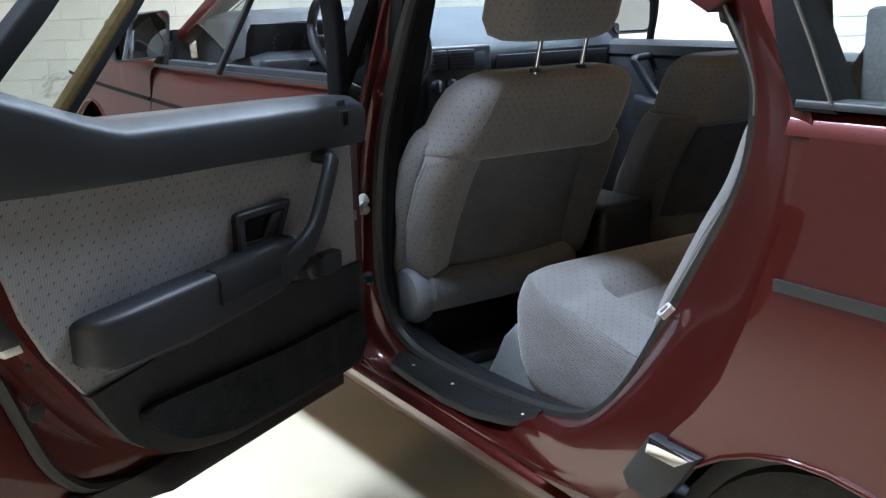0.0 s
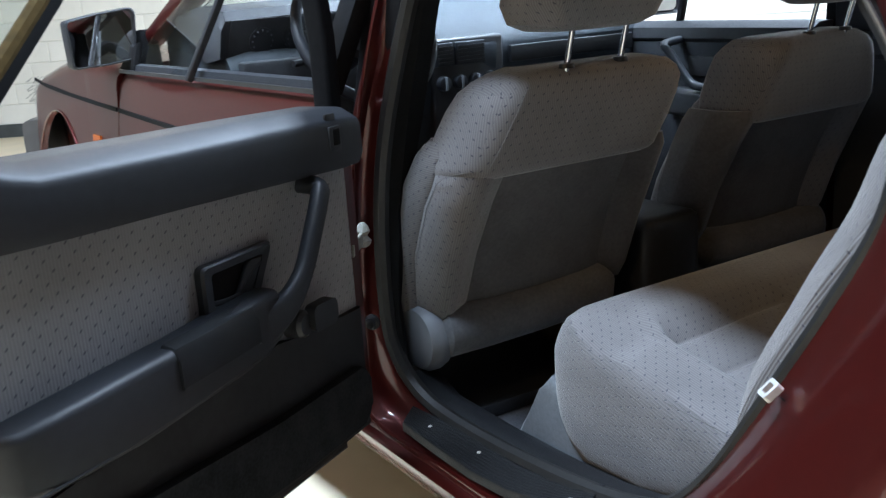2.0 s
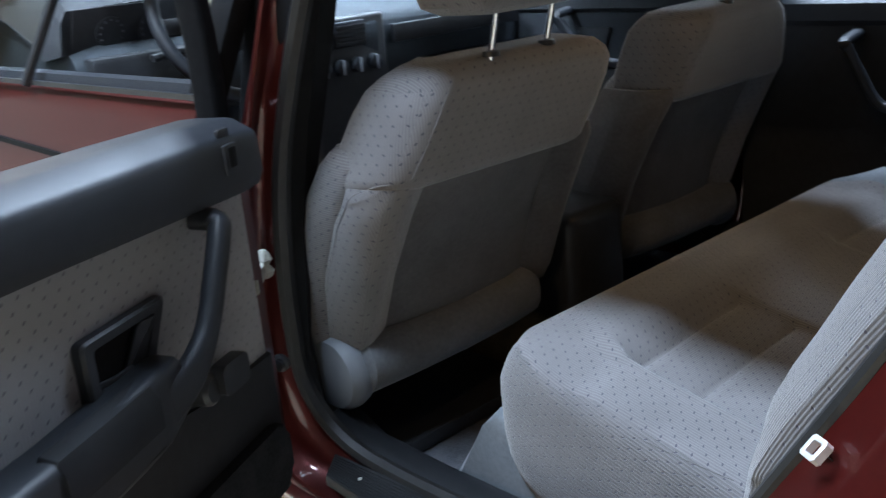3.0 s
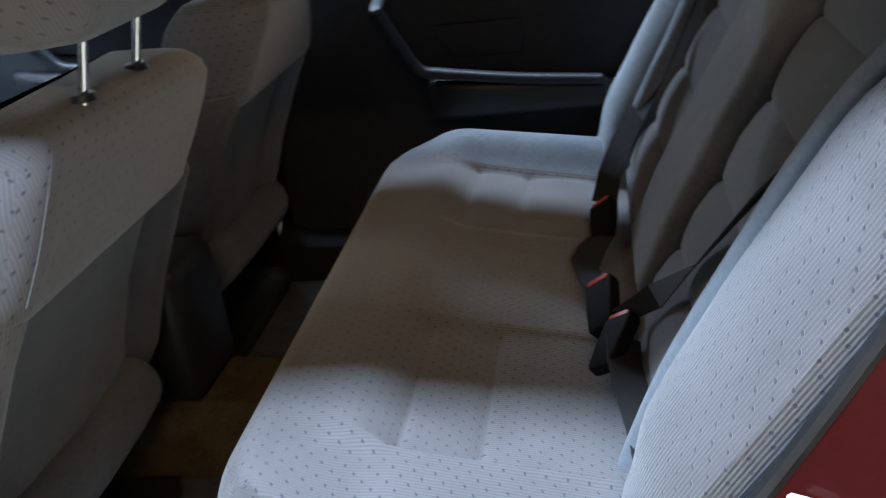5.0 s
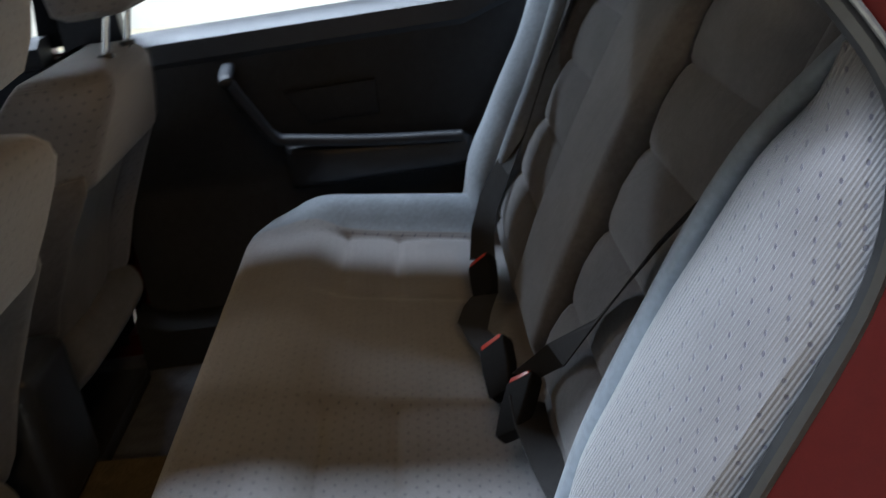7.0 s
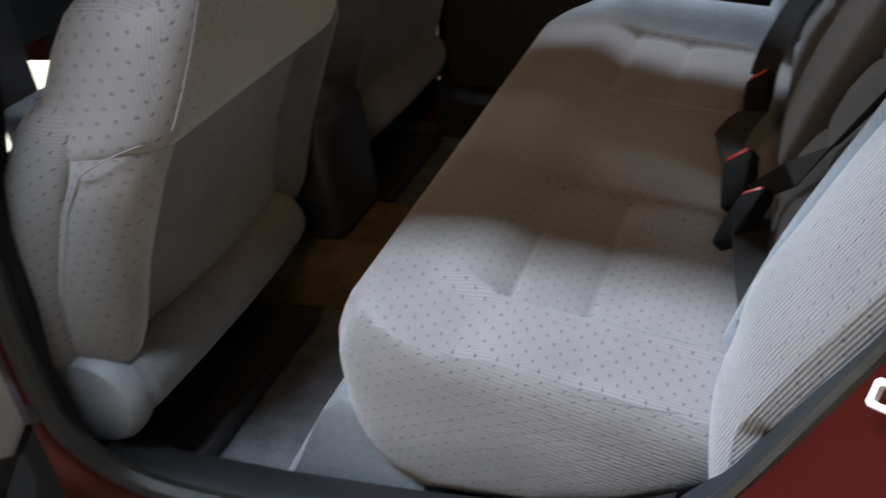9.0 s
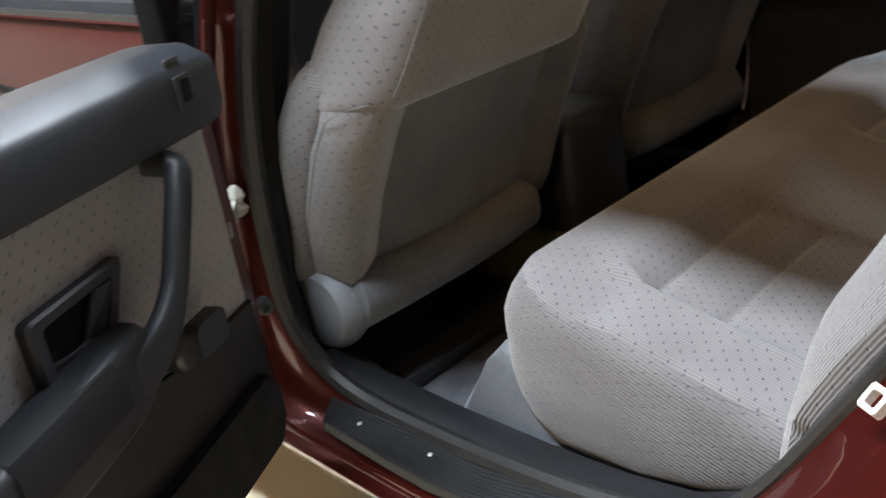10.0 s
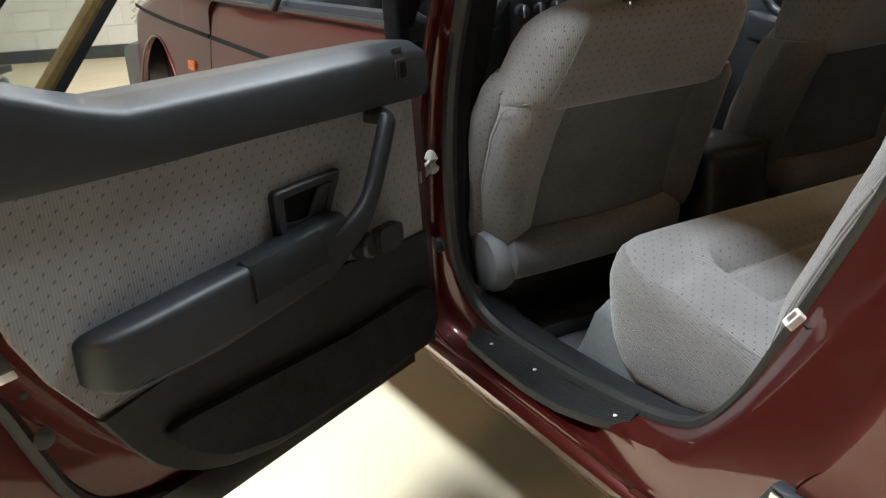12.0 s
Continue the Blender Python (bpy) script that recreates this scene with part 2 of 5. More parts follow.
def smooth_line(pts, n=6, closed=False):
    """A Catmull-Rom line through the points."""
    P = [Vector(p) for p in pts]
    out = []
    m = len(P)
    last = m if closed else m - 1
    for i in range(last):
        if closed:
            p0, p1, p2, p3 = P[(i - 1) % m], P[i], P[(i + 1) % m], P[(i + 2) % m]
        else:
            p0, p1, p2, p3 = P[max(i - 1, 0)], P[i], P[i + 1], P[min(i + 2, m - 1)]
        for k in range(n):
            t = k / n
            out.append(0.5 * ((2 * p1) + (p2 - p0) * t + (2 * p0 - 5 * p1 + 4 * p2 - p3) * t * t + (3 * p1 - p0 - 3 * p2 + p3) * t ** 3))
    if not closed:
        out.append(P[-1])
    return out


def sweep(pts, prof, up=(0, 0, 1), bm=None, closed=False):
    """Sweeps a closed 2D profile (side, up) along a line; prof may be a function of the share 0..1 along it."""
    pts = [Vector(p) for p in pts]
    fr = frames_along(pts, Vector(up))
    secs = []
    for i, (p, s, u) in enumerate(fr):
        q = prof(i / max(len(fr) - 1, 1)) if callable(prof) else prof
        secs.append([p + s * a + u * b for a, b in q])
    if closed:
        secs.append(secs[0])
    return loft(secs, bm, caps=not closed)


def circ(r, n=10, ry=None):
    return [(r * math.cos(2 * math.pi * k / n), (ry or r) * math.sin(2 * math.pi * k / n)) for k in range(n)]


def tube(pts, r, n=10, bm=None, up=(0, 0, 1)):
    return sweep(pts, circ(r, n), up, bm)


def round_poly(pts, r, seg=4):
    """A polygon with its corners rounded."""
    out, n = [], len(pts)
    for i in range(n):
        p = Vector(pts[i])
        va, vb = Vector(pts[i - 1]) - p, Vector(pts[(i + 1) % n]) - p
        rr = r[i] if isinstance(r, (list, tuple)) else r
        k = min(rr, va.length * 0.48, vb.length * 0.48)
        p0, p1 = p + va.normalized() * k, p + vb.normalized() * k
        for j in range(seg + 1):
            t = j / seg
            q = p0 * (1 - t) ** 2 + p * 2 * t * (1 - t) + p1 * t * t
            out.append((q.x, q.y))
    return out


def prism(outline, fn, d0, d1, bevel=0.0, seg=2, bm=None):
    """A plate: outline of (a, b); fn(a, b, d) gives the place; between depths d0 and d1."""
    bm = bm or bmesh.new()
    lo = [bm.verts.new(fn(a, b, d0)) for a, b in outline]
    hi = [bm.verts.new(fn(a, b, d1)) for a, b in outline]
    n = len(lo)
    f0, f1 = bm.faces.new(lo[::-1]), bm.faces.new(hi)
    for i in range(n):
        bm.faces.new((lo[i], lo[(i + 1) % n], hi[(i + 1) % n], hi[i]))
    if bevel:
        bmesh.ops.bevel(bm, geom=list(set(f0.edges) | set(f1.edges)), offset=bevel, segments=seg, affect="EDGES", profile=0.5)
    return bm


def disc(centre, axis, prof, n=24, bm=None):
    """A lathe: prof is rows of (distance along the axis, radius)."""
    axis = Vector(axis).normalized()
    s = axis.orthogonal().normalized()
    u = axis.cross(s)
    c = Vector(centre)
    secs = [[c + axis * a + (s * math.cos(2 * math.pi * k / n) + u * math.sin(2 * math.pi * k / n)) * r for k in range(n)] for a, r in prof]
    return loft(secs, bm)


def thing(name, label, category, at=(0, 0, 0), group="", kind=""):
    ob = new(name)
    ob.location = at
    ob.empty_display_size = 0.1
    return tagged(ob, label, category, group, kind)


# ---- the garage ----
YAW = radians(-32)
RA = Vector((math.cos(YAW), math.sin(YAW), 0))      # along the far wall
RB = Vector((-math.sin(YAW), math.cos(YAW), 0))     # towards it
R0 = Vector((-1.0, -1.9, 0))


def room(a, b, z):
    return R0 + RA * a + RB * b + Vector((0, 0, z))


A0, A1, B0, B1, HT = -6.5, 7.5, -5.0, 10.4, 4.2


def room_box(a0, a1, b0, b1, z0, z1, bm=None):
    bm = bm or bmesh.new()
    vs = [bm.verts.new(room(a, b, z)) for z in (z0, z1) for a, b in ((a0, b0), (a1, b0), (a1, b1), (a0, b1))]
    for f in ((0, 3, 2, 1), (4, 5, 6, 7), (0, 1, 5, 4), (1, 2, 6, 5), (2, 3, 7, 6), (3, 0, 4, 7)):
        bm.faces.new([vs[i] for i in f])
    return bm


tagged(finish("floor", room_box(A0 - 0.3, A1 + 0.3, B0 - 0.3, B1 + 0.3, -0.2, 0.0), M_FLOOR), "glossy cream-coated concrete garage floor", "floor", kind="structure")
tagged(finish("ceiling", room_box(A0 - 0.3, A1 + 0.3, B0 - 0.3, B1 + 0.3, HT, HT + 0.2), M_CEIL), "plain dark grey garage ceiling", "ceiling", kind="structure")
for nm, dims in (("wall_north", (A0 - 0.3, A1 + 0.3, B1, B1 + 0.25)), ("wall_south", (A0 - 0.3, A1 + 0.3, B0 - 0.25, B0)),
                 ("wall_west", (A0 - 0.25, A0, B0, B1)), ("wall_east", (A1, A1 + 0.25, B0, B1))):
    tagged(finish(nm, room_box(*dims, 0, HT), M_BACKWALL if nm == "wall_south" else M_SIDEWALL if nm == "wall_west" else M_WALL), "white-painted concrete block garage wall" if nm != "wall_south" else "unseen back wall, darkened to limit bounced light", "wall", kind="structure")
tagged(finish("baseboard", room_box(A0 + 0.02, A1 - 0.02, B1 - 0.02, B1 - 0.003, 0.0, 0.13), M_SKIRT), "dark painted strip along the foot of the wall", "baseboard", kind="structure")

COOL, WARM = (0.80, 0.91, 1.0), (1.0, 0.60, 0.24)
# unseen, assumed: fluorescent strips over both car sides, warm bulb deeper in the room
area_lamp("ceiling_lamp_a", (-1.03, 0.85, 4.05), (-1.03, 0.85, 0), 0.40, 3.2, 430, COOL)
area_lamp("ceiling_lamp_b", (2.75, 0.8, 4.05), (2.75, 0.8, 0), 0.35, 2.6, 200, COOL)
# added fill lamp, to brighten the bench's far end
area_lamp("bench_fill_lamp_f", (2.08, 0.8, 4.05), (2.08, 0.8, 0), 0.40, 2.6, 300, COOL)
area_lamp("ceiling_lamp_c", room(-2.0, 7.5, 4.0), room(-2.0, 7.5, 0), 0.4, 3.0, 90, (1.0, 0.86, 0.66))
area_lamp("ceiling_lamp_e", (-5.2, -1.9, 3.9), (-5.2, -1.9, 0), 0.3, 1.2, 105, (1.0, 0.66, 0.30))
# added fill lamp, to whiten the east wall behind the far window
area_lamp("wall_fill_lamp_d", (6.7, 3.0, 4.0), (6.7, 3.0, 0), 0.4, 1.2, 400, COOL)

# ---- the car ----
CAR = thing("car", "dark red metallic saloon car with its rear side door wide open", "car", (CX, 0, 0))


def mx(x):
    return 2 * CX - x


def part(name, bm, material, parent, label="", sharp=38, axis=None):
    if parent.parent and parent.parent.parent:
        parent = parent.parent
    ob = finish(name, bm, material, parent, label, sharp, axis)
    if parent.type == "EMPTY":
        ob.matrix_parent_inverse = parent.matrix_basis.inverted()
    return ob


def skin_x(z, y=0.0):
    """The outer skin's distance from the car's side plane, by height; it widens towards the front."""
    return -0.042 + 0.22 * max(0.0, z - 0.55) ** 2 + 1.2 * max(0.0, 0.55 - z) ** 2 - 0.035 * max(0.0, y - 0.1)


def skin(y, z, flip=False, d=0.0):
    x = skin_x(z, y) + d
    return Vector((mx(x) if flip else x, y, z))


def lerp_table(tab, v):
    for (a, fa), (b, fb) in zip(tab, tab[1:]):
        if (a - v) * (b - v) <= 0:
            return fa + (fb - fa) * ((v - a) / (b - a) if b != a else 0)
    return tab[0][1] if abs(v - tab[0][0]) < abs(v - tab[-1][0]) else tab[-1][1]


# opening of the rear door: outer line, where the skin ends, and inner line, where the seal sits
LAND = [(0.12, -0.895, 1.38), (0.06, -0.995, 1.215), (0.034, -1.08, 1.11), (0.012, -1.128, 1.05), (-0.012, -1.105, 0.93), (-0.030, -1.075, 0.79), (-0.036, -1.032, 0.672), (-0.036, -0.965, 0.60), (-0.038, -0.905, 0.50), (-0.005, -0.78, 0.375),
        (0.030, -0.52, 0.340), (0.036, -0.25, 0.337), (0.036, -0.02, 0.332), (0.028, 0.12, 0.342), (0.02, 0.19, 0.40), (0.02, 0.195, 0.52), (0.03, 0.17, 0.75), (0.042, 0.122, 0.97), (0.08, 0.068, 1.21), (0.135, 0.03, 1.38)]
SEAL = [(0.18, -0.78, 1.38), (0.135, -0.868, 1.23), (0.123, -0.942, 1.12), (0.12, -0.957, 1.05), (0.12, -0.940, 0.95), (0.12, -0.877, 0.83), (0.12, -0.784, 0.672), (0.12, -0.705, 0.544),
        (0.12, -0.635, 0.465), (0.12, -0.56, 0.428), (0.12, -0.42, 0.402), (0.12, -0.2, 0.385), (0.12, -0.02, 0.385), (0.115, 0.075, 0.41), (0.105, 0.135, 0.47), (0.10, 0.16, 0.56), (0.10, 0.155, 0.75), (0.105, 0.115, 0.95), (0.125, 0.015, 1.21), (0.175, -0.035, 1.38)]
land_line, seal_line = smooth_line(LAND, 5), smooth_line(SEAL, 5)


# across the jamb from skin to seal: share of the way, depth at the hinge pillar, at the rear
JAMB = ((0.0, 0.006, 0.005), (0.03, -0.001, 0.0), (0.09, -0.003, -0.003), (0.16, 0.002, -0.004), (0.26, 0.013, -0.005), (0.42, 0.018, -0.005), (0.54, 0.016, -0.004), (0.66, 0.011, -0.003), (0.80, 0.0, -0.001), (0.90, -0.003, 0.002), (1.0, 0.0, 0.0))
# at the rear's foot the outer face runs on to a lip and turns in behind it
LIP = Vector((-0.095, -0.052, -0.004))


def jamb_bm():
    secs = []
    for o, i in zip(land_line, seal_line):
        v = i - o
        out = Vector((0, o.y + 0.45, o.z - 0.85)).normalized()
        n = (out - v * (out.dot(v) / v.length_squared)).normalized()
        rear = min(1.0, max(0.0, (-o.y - 0.45) / 0.2))
        low = rear * step(o.z, 0.69, 0.55)
        row = []
        for s, h, flat in JAMB:
            a = o + v * s + n * (h + (flat - h) * rear)
            if s < 0.75:
                b = o + (i + LIP - o) * (s / 0.66) + Vector((0.005 * max(0.0, s - 0.5) / 0.16, 0, 0))
            else:
                b = i + LIP * ((1.0 - s) / 0.30)
            row.append(a.lerp(b, low))
        secs.append(row + [i + n * 0.03, o + v * 0.5 + n * 0.05, o + v * 0.05 + n * 0.03])
    last = len(JAMB) - 1
    for _ in range(26):          # even out the pressed face round the rear foot
        old = [list(r) for r in secs]
        for k in range(2, len(secs) - 2):
            w = min(1.0, max(0.0, (-land_line[k].y - 0.40) / 0.2))
            for j in range(1, last):
                m = (old[k - 1][j] + old[k + 1][j]) * 0.5
                if 1 < j < 6:
                    m = m * 0.6 + (old[k][j - 1] + old[k][j + 1]) * 0.2
                secs[k][j] = old[k][j].lerp(m, 0.6 * w)
    return loft(secs)


part("door_jamb", jamb_bm(), M_RED, CAR, "dark red painted door frame")
part("door_seal", sweep(seal_line, lambda s: circ(0.010 + 0.005 * min(1.0, max(0.0, (s - 0.36) / 0.08)), 8, 0.009 + 0.009 * min(1.0, max(0.0, (s - 0.36) / 0.08))), (1, 0, 0)), M_RUBBER, CAR, "black rubber door seal")
# pale strip along the upper seal edge stands for the rubber's shine
part("seal_edge_gleam", sweep([p + Vector((-0.012, -0.008, 0)) for p in seal_line[:16]], circ(0.003, 8), (1, 0, 0)), M_SEALEDGE, CAR, "ribbed seal edge, its shine built as a pale strip")

# rear quarter panel
WHEEL_Y, WHEEL_Z, ARCH_R = -1.23, 0.30, 0.338
LAND_Y = [(z, y - 0.005) for x, y, z in LAND[2:13]]


def quarter_bm(flip=False):
    bm = bmesh.new()

    def rows(zs, fa, fb, n):
        secs = []
        for z in zs:
            a, b = fa(z), fb(z)
            pts = [skin(a + (b - a) * k / n, z, flip) for k in range(n + 1)]
            secs.append(pts + [p + Vector((-0.02 if flip else 0.02, 0, 0)) for p in reversed(pts)])
        loft(secs, bm)

    secs = []
    for z, d in ((1.044, 0.0), (1.060, 0.003), (1.070, 0.009), (1.077, 0.019), (1.081, 0.032), (1.082, 0.048)):
        pts = [skin(-1.092 + (-2.4 + 1.092) * k / 16, z, flip, d) for k in range(17)]
        secs.append(pts + [p + Vector((-0.02 if flip else 0.02, 0, -0.01)) for p in reversed(pts)])
    loft(secs, bm)
    top = WHEEL_Z + ARCH_R
    land = lambda z: lerp_table(LAND_Y, z)
    rows([1.045, 1.0, 0.95, 0.86, 0.78, 0.70, top], land, lambda z: -2.4, 16)
    zs = [top - 0.338 * (k / 14) ** 2 for k in range(15)]
    arch = lambda z: math.sqrt(max(ARCH_R ** 2 - (z - WHEEL_Z) ** 2, 0))
    rows([z for z in zs if z > 0.335], land, lambda z: WHEEL_Y + arch(z), 6)
    rows([z for z in zs], lambda z: WHEEL_Y - arch(z), lambda z: -2.4, 6)
    return bm


part("rear_quarter_panel", quarter_bm(), M_RED, CAR, "glossy dark red rear wing")
part("rear_quarter_panel", quarter_bm(True), M_RED, CAR, "glossy dark red rear wing")


def strip_along(ys, zf, h, t, flip=False):
    secs = []
    for y in ys:
        z = zf(y) if callable(zf) else zf
        base = skin_x(z, y)
        q = [(base - t, z - h / 2), (base - t, z + h / 2), (base + 0.004, z + h / 2), (base + 0.004, z - h / 2)]
        secs.append([Vector((mx(a) if flip else a, y, b)) for a, b in q])
    return loft(secs)


part("side_moulding", strip_along((-1.118, -1.6, -2.38), 0.856, 0.015, 0.006), M_PLASTIC_DK, CAR, "thin dark rubbing strip")
arch_line = [(skin_x(0.5) - 0.004, WHEEL_Y + ARCH_R * math.cos(radians(a)), WHEEL_Z + ARCH_R * math.sin(radians(a))) for a in range(0, 181, 10)]
part("wheel_arch_lip", tube(arch_line, 0.004, 8, up=(1, 0, 0)), M_RED, CAR)
part("wheel_housing", disc((0.03, WHEEL_Y, WHEEL_Z), (1, 0, 0), [(0.0, 0.335), (0.20, 0.335), (0.201, 0.02)], 28), M_RUBBER, CAR, "black inner wheel arch")


def wheel(y, x0, s, rim_r=0.232):
    tyre = part("wheel", disc((x0, y, 0.305), (s, 0, 0), [(0.0, rim_r), (-0.012, rim_r + 0.012), (-0.016, 0.26), (-0.006, 0.295), (0.02, 0.305), (0.16, 0.305), (0.185, 0.29), (0.19, 0.2)], 40), M_TYRE, CAR, "black tyre on a silver rim")
    part("rim", disc((x0, y, 0.305), (s, 0, 0), [(0.012, 0.03), (0.002, 0.06), (0.022, 0.11), (0.018, 0.17), (-0.008, rim_r - 0.012), (-0.010, rim_r), (0.03, rim_r + 0.002), (0.06, 0.05)], 40), M_RIM, tyre, "silver wheel rim")
    for k in range(12):
        a = math.pi * 2 * k / 12
        c = Vector((x0 + 0.006 * s, y + 0.155 * math.cos(a), 0.305 + 0.155 * math.sin(a)))
        part("vent_hole", disc(c, (s, 0, 0), [(-0.001, 0.016), (0.012, 0.016)], 10), M_PLASTIC_DK, tyre)


wheel(WHEEL_Y, 0.02, 1)

# sill below the doors
SILL = [(0.050, 0.336), (0.043, 0.337), (0.037, 0.333), (0.035, 0.327), (0.031, 0.326), (0.022, 0.320), (0.018, 0.315), (0.019, 0.310), (0.032, 0.285), (0.055, 0.245), (0.12, 0.19), (0.12, 0.34), (0.06, 0.335)]
part("sill", loft([[Vector((x, y, z)) for x, z in SILL] for y in (-0.93, -0.6, -0.2, 0.2, 0.8, 1.5)]), M_RED, CAR, "dark red sill")
part("sill_trim", prism([(-0.931, 0.580), (-0.872, 0.494), (-0.880, 0.470), (-0.93, 0.462), (-0.978, 0.505), (-1.030, 0.580)], lambda a, b, d: Vector((skin_x(b) - d, a, b)), -0.01, 0.012, 0.004), M_PLASTIC, CAR, "dark grey plastic guard ahead of the wheel")
part("chrome_strip", prism([(-0.937, 0.578), (-0.930, 0.553), (-0.992, 0.553), (-1.024, 0.576)], lambda a, b, d: Vector((skin_x(b) - d, a, b)), 0.008, 0.019, 0.004), M_CHROME, CAR, "polished chrome strip")

# scuff plate on the sill with its screws
plate_out = [(0.05, 0.054), (-0.08, 0.050), (-0.20, 0.048), (-0.30, 0.052), (-0.40, 0.062), (-0.45, 0.070), (-0.485, 0.080)]
plate_in = [(0.075, 0.098), (-0.08, 0.106), (-0.165, 0.110), (-0.28, 0.114), (-0.38, 0.120), (-0.43, 0.124), (-0.478, 0.128)]


def scuff_at(k, s, d=0.0):
    """A place on the plate: k along it, s from its outer to its inner edge."""
    (ya, xa), (yb, xb) = plate_out[k], plate_in[k]
    y, x = ya + (yb - ya) * s, xa + (xb - xa) * s
    return Vector((x, y, 0.351 + 0.42 * (x - 0.035) + 0.40 * max(0.0, -y - 0.20) ** 2 + d))


SCUFF = part("scuff_plate", loft([[scuff_at(k, u, d) for u, d in ((0.0, -0.012), (0.0, 0.002), (0.03, 0.005), (0.5, 0.005), (0.97, 0.005), (1.0, 0.002), (1.0, -0.012))] for k in range(7)]), M_SCUFF, CAR, "ribbed dark grey scuff plate with screws")
for k in range(10):
    part("rib", sweep(smooth_line([scuff_at(i, 0.10 + 0.088 * k, 0.005) for i in range(7)], 3), rrect(-0.0016, 0.0016, -0.002, 0.0009, 0.0006, 2), (0, 0, 1)), M_SCUFF, SCUFF)
for i, u in ((1, 0.5), (2, 0.6), (5, 0.22)):
    p = scuff_at(i, u)
    part("screw", disc((p.x, p.y + (0.06 if i == 1 else 0.0), p.z + 0.006), (0, 0, 1), [(0, 0.0045), (0.0015, 0.004), (0.0025, 0.002)], 10), M_STEEL, SCUFF)

# C-pillar, roof and window line


def wall_x(z, flip=False):
    """Side window plane above the belt, leaning in."""
    x = 0.02 + 0.42 * max(z - 1.07, 0) * 0.9
    return mx(x) if flip else x


def side_pt(y, z, d=0.0, flip=False):
    x = wall_x(z) + d
    return Vector((mx(x) if flip else x, y, z))


for fl in (False, True):
    part("window_surround", prism([(-1.10, 1.075), (-1.165, 1.075), (-1.05, 1.22), (-0.935, 1.34), (-0.885, 1.34), (-1.0, 1.215)], lambda a, b, d, fl=fl: side_pt(a, b, d, fl), -0.006, 0.05, 0.003), M_FRAME, CAR, "matt black window surround")
    part("window_surround", prism([(-1.10, 1.079), (-2.05, 1.079), (-2.05, 1.090), (-1.10, 1.090)], lambda a, b, d, fl=fl: side_pt(a, b, d, fl), -0.008, 0.03, 0.003), M_PLASTIC_DK, CAR)
    part("trim_strip", sweep([side_pt(y, z, -0.008, fl) for y, z in ((-1.155, 1.085), (-1.098, 1.16), (-1.045, 1.225), (-0.93, 1.34))], circ(0.003, 6), (1, 0, 0)), M_CHROME, CAR, "thin bright window strip")
    g = part("quarter_window", prism([(-1.16, 1.08), (-1.95, 1.08), (-1.60, 1.33), (-0.92, 1.335)], lambda a, b, d, fl=fl: side_pt(a, b, d, fl), 0.010, 0.014), M_GLASS, CAR, "fixed tinted side window")
    g.visible_shadow = False
    part("rear_roof_pillar", prism([(-1.95, 1.07), (-2.38, 1.07), (-1.75, 1.38), (-1.58, 1.36)], lambda a, b, d, fl=fl: side_pt(a, b, d, fl), 0.0, 0.06, 0.006), M_RED, CAR)
    # far rail is slimmer than the near one, to let strip light reach the bolster
    part("roof_rail", sweep([side_pt(y, z, 0.03, fl) for y, z in ((-1.75, 1.34), (-1.3, 1.385), (-0.6, 1.40), (0.3, 1.40), (0.75, 1.375), (1.0, 1.32), (1.22, 1.222), (1.48, 1.105), (1.58, 1.055))], lambda s, fl=fl: rrect(-(0.03 if fl else 0.05) + (0.004 if fl else 0.024) * min(1, max(0, s * 2.4 - 1.3)), (0.03 if fl else 0.05) - (0.004 if fl else 0.024) * min(1, max(0, s * 2.4 - 1.3)), -0.035 + 0.012 * min(1, max(0, s * 2.4 - 1.3)), 0.035 - 0.012 * min(1, max(0, s * 2.4 - 1.3)), 0.02, 3), (0, 0, 1)), M_RED, CAR, "dark red roof edge and windscreen pillar")
    if fl:
        part("b_pillar", prism([(0.03, 0.98), (0.17, 0.98), (0.10, 1.37), (0.0, 1.37)], lambda a, b, d, fl=fl: side_pt(a, b, d, fl), 0.02, 0.07, 0.006), M_PLASTIC_DK, CAR, "matt black door pillar")


def roof_bm(x0, x1, y0, y1, z, sag, t):
    secs = []
    for k in range(13):
        y = y0 + (y1 - y0) * k / 12
        zz = z - sag * ((k - 6) / 6) ** 2
        pts = [Vector((x0 + (x1 - x0) * i / 10, y, zz - 0.03 * ((i - 5) / 5) ** 2)) for i in range(11)]
        secs.append(pts + [p + Vector((0, 0, -t)) for p in reversed(pts)])
    return loft(secs)


# added out of view: blocks strip light so its patch slants across the bench
part("light_cut_panel", prism([(-0.34, 1.405), (-0.55, 1.34), (-0.72, 1.265), (-0.87, 1.195), (-0.98, 1.25), (-0.98, 1.405)], lambda a, b, d: side_pt(a, b, d), 0.03, 0.085, 0.01), M_RED, CAR, "unseen dark red panel added to slant the bench's light patch")
part("roof", roof_bm(0.17, mx(0.17), -1.72, 0.78, 1.445, 0.035, 0.012), M_RED, CAR, "dark red roof")
part("headliner", roof_bm(0.19, mx(0.19), -1.68, 0.74, 1.42, 0.035, 0.012), M_HEADLINER, CAR, "near-black brown cloth headliner, dimmed to cut bounced light")

# body beyond: floor pan, bonnet, boot, far side
part("floor_pan", box(0.10, mx(0.10), -0.9, 1.4, 0.22, 0.285, 0.01), M_CARPET, CAR, "dark carpeted cabin floor")
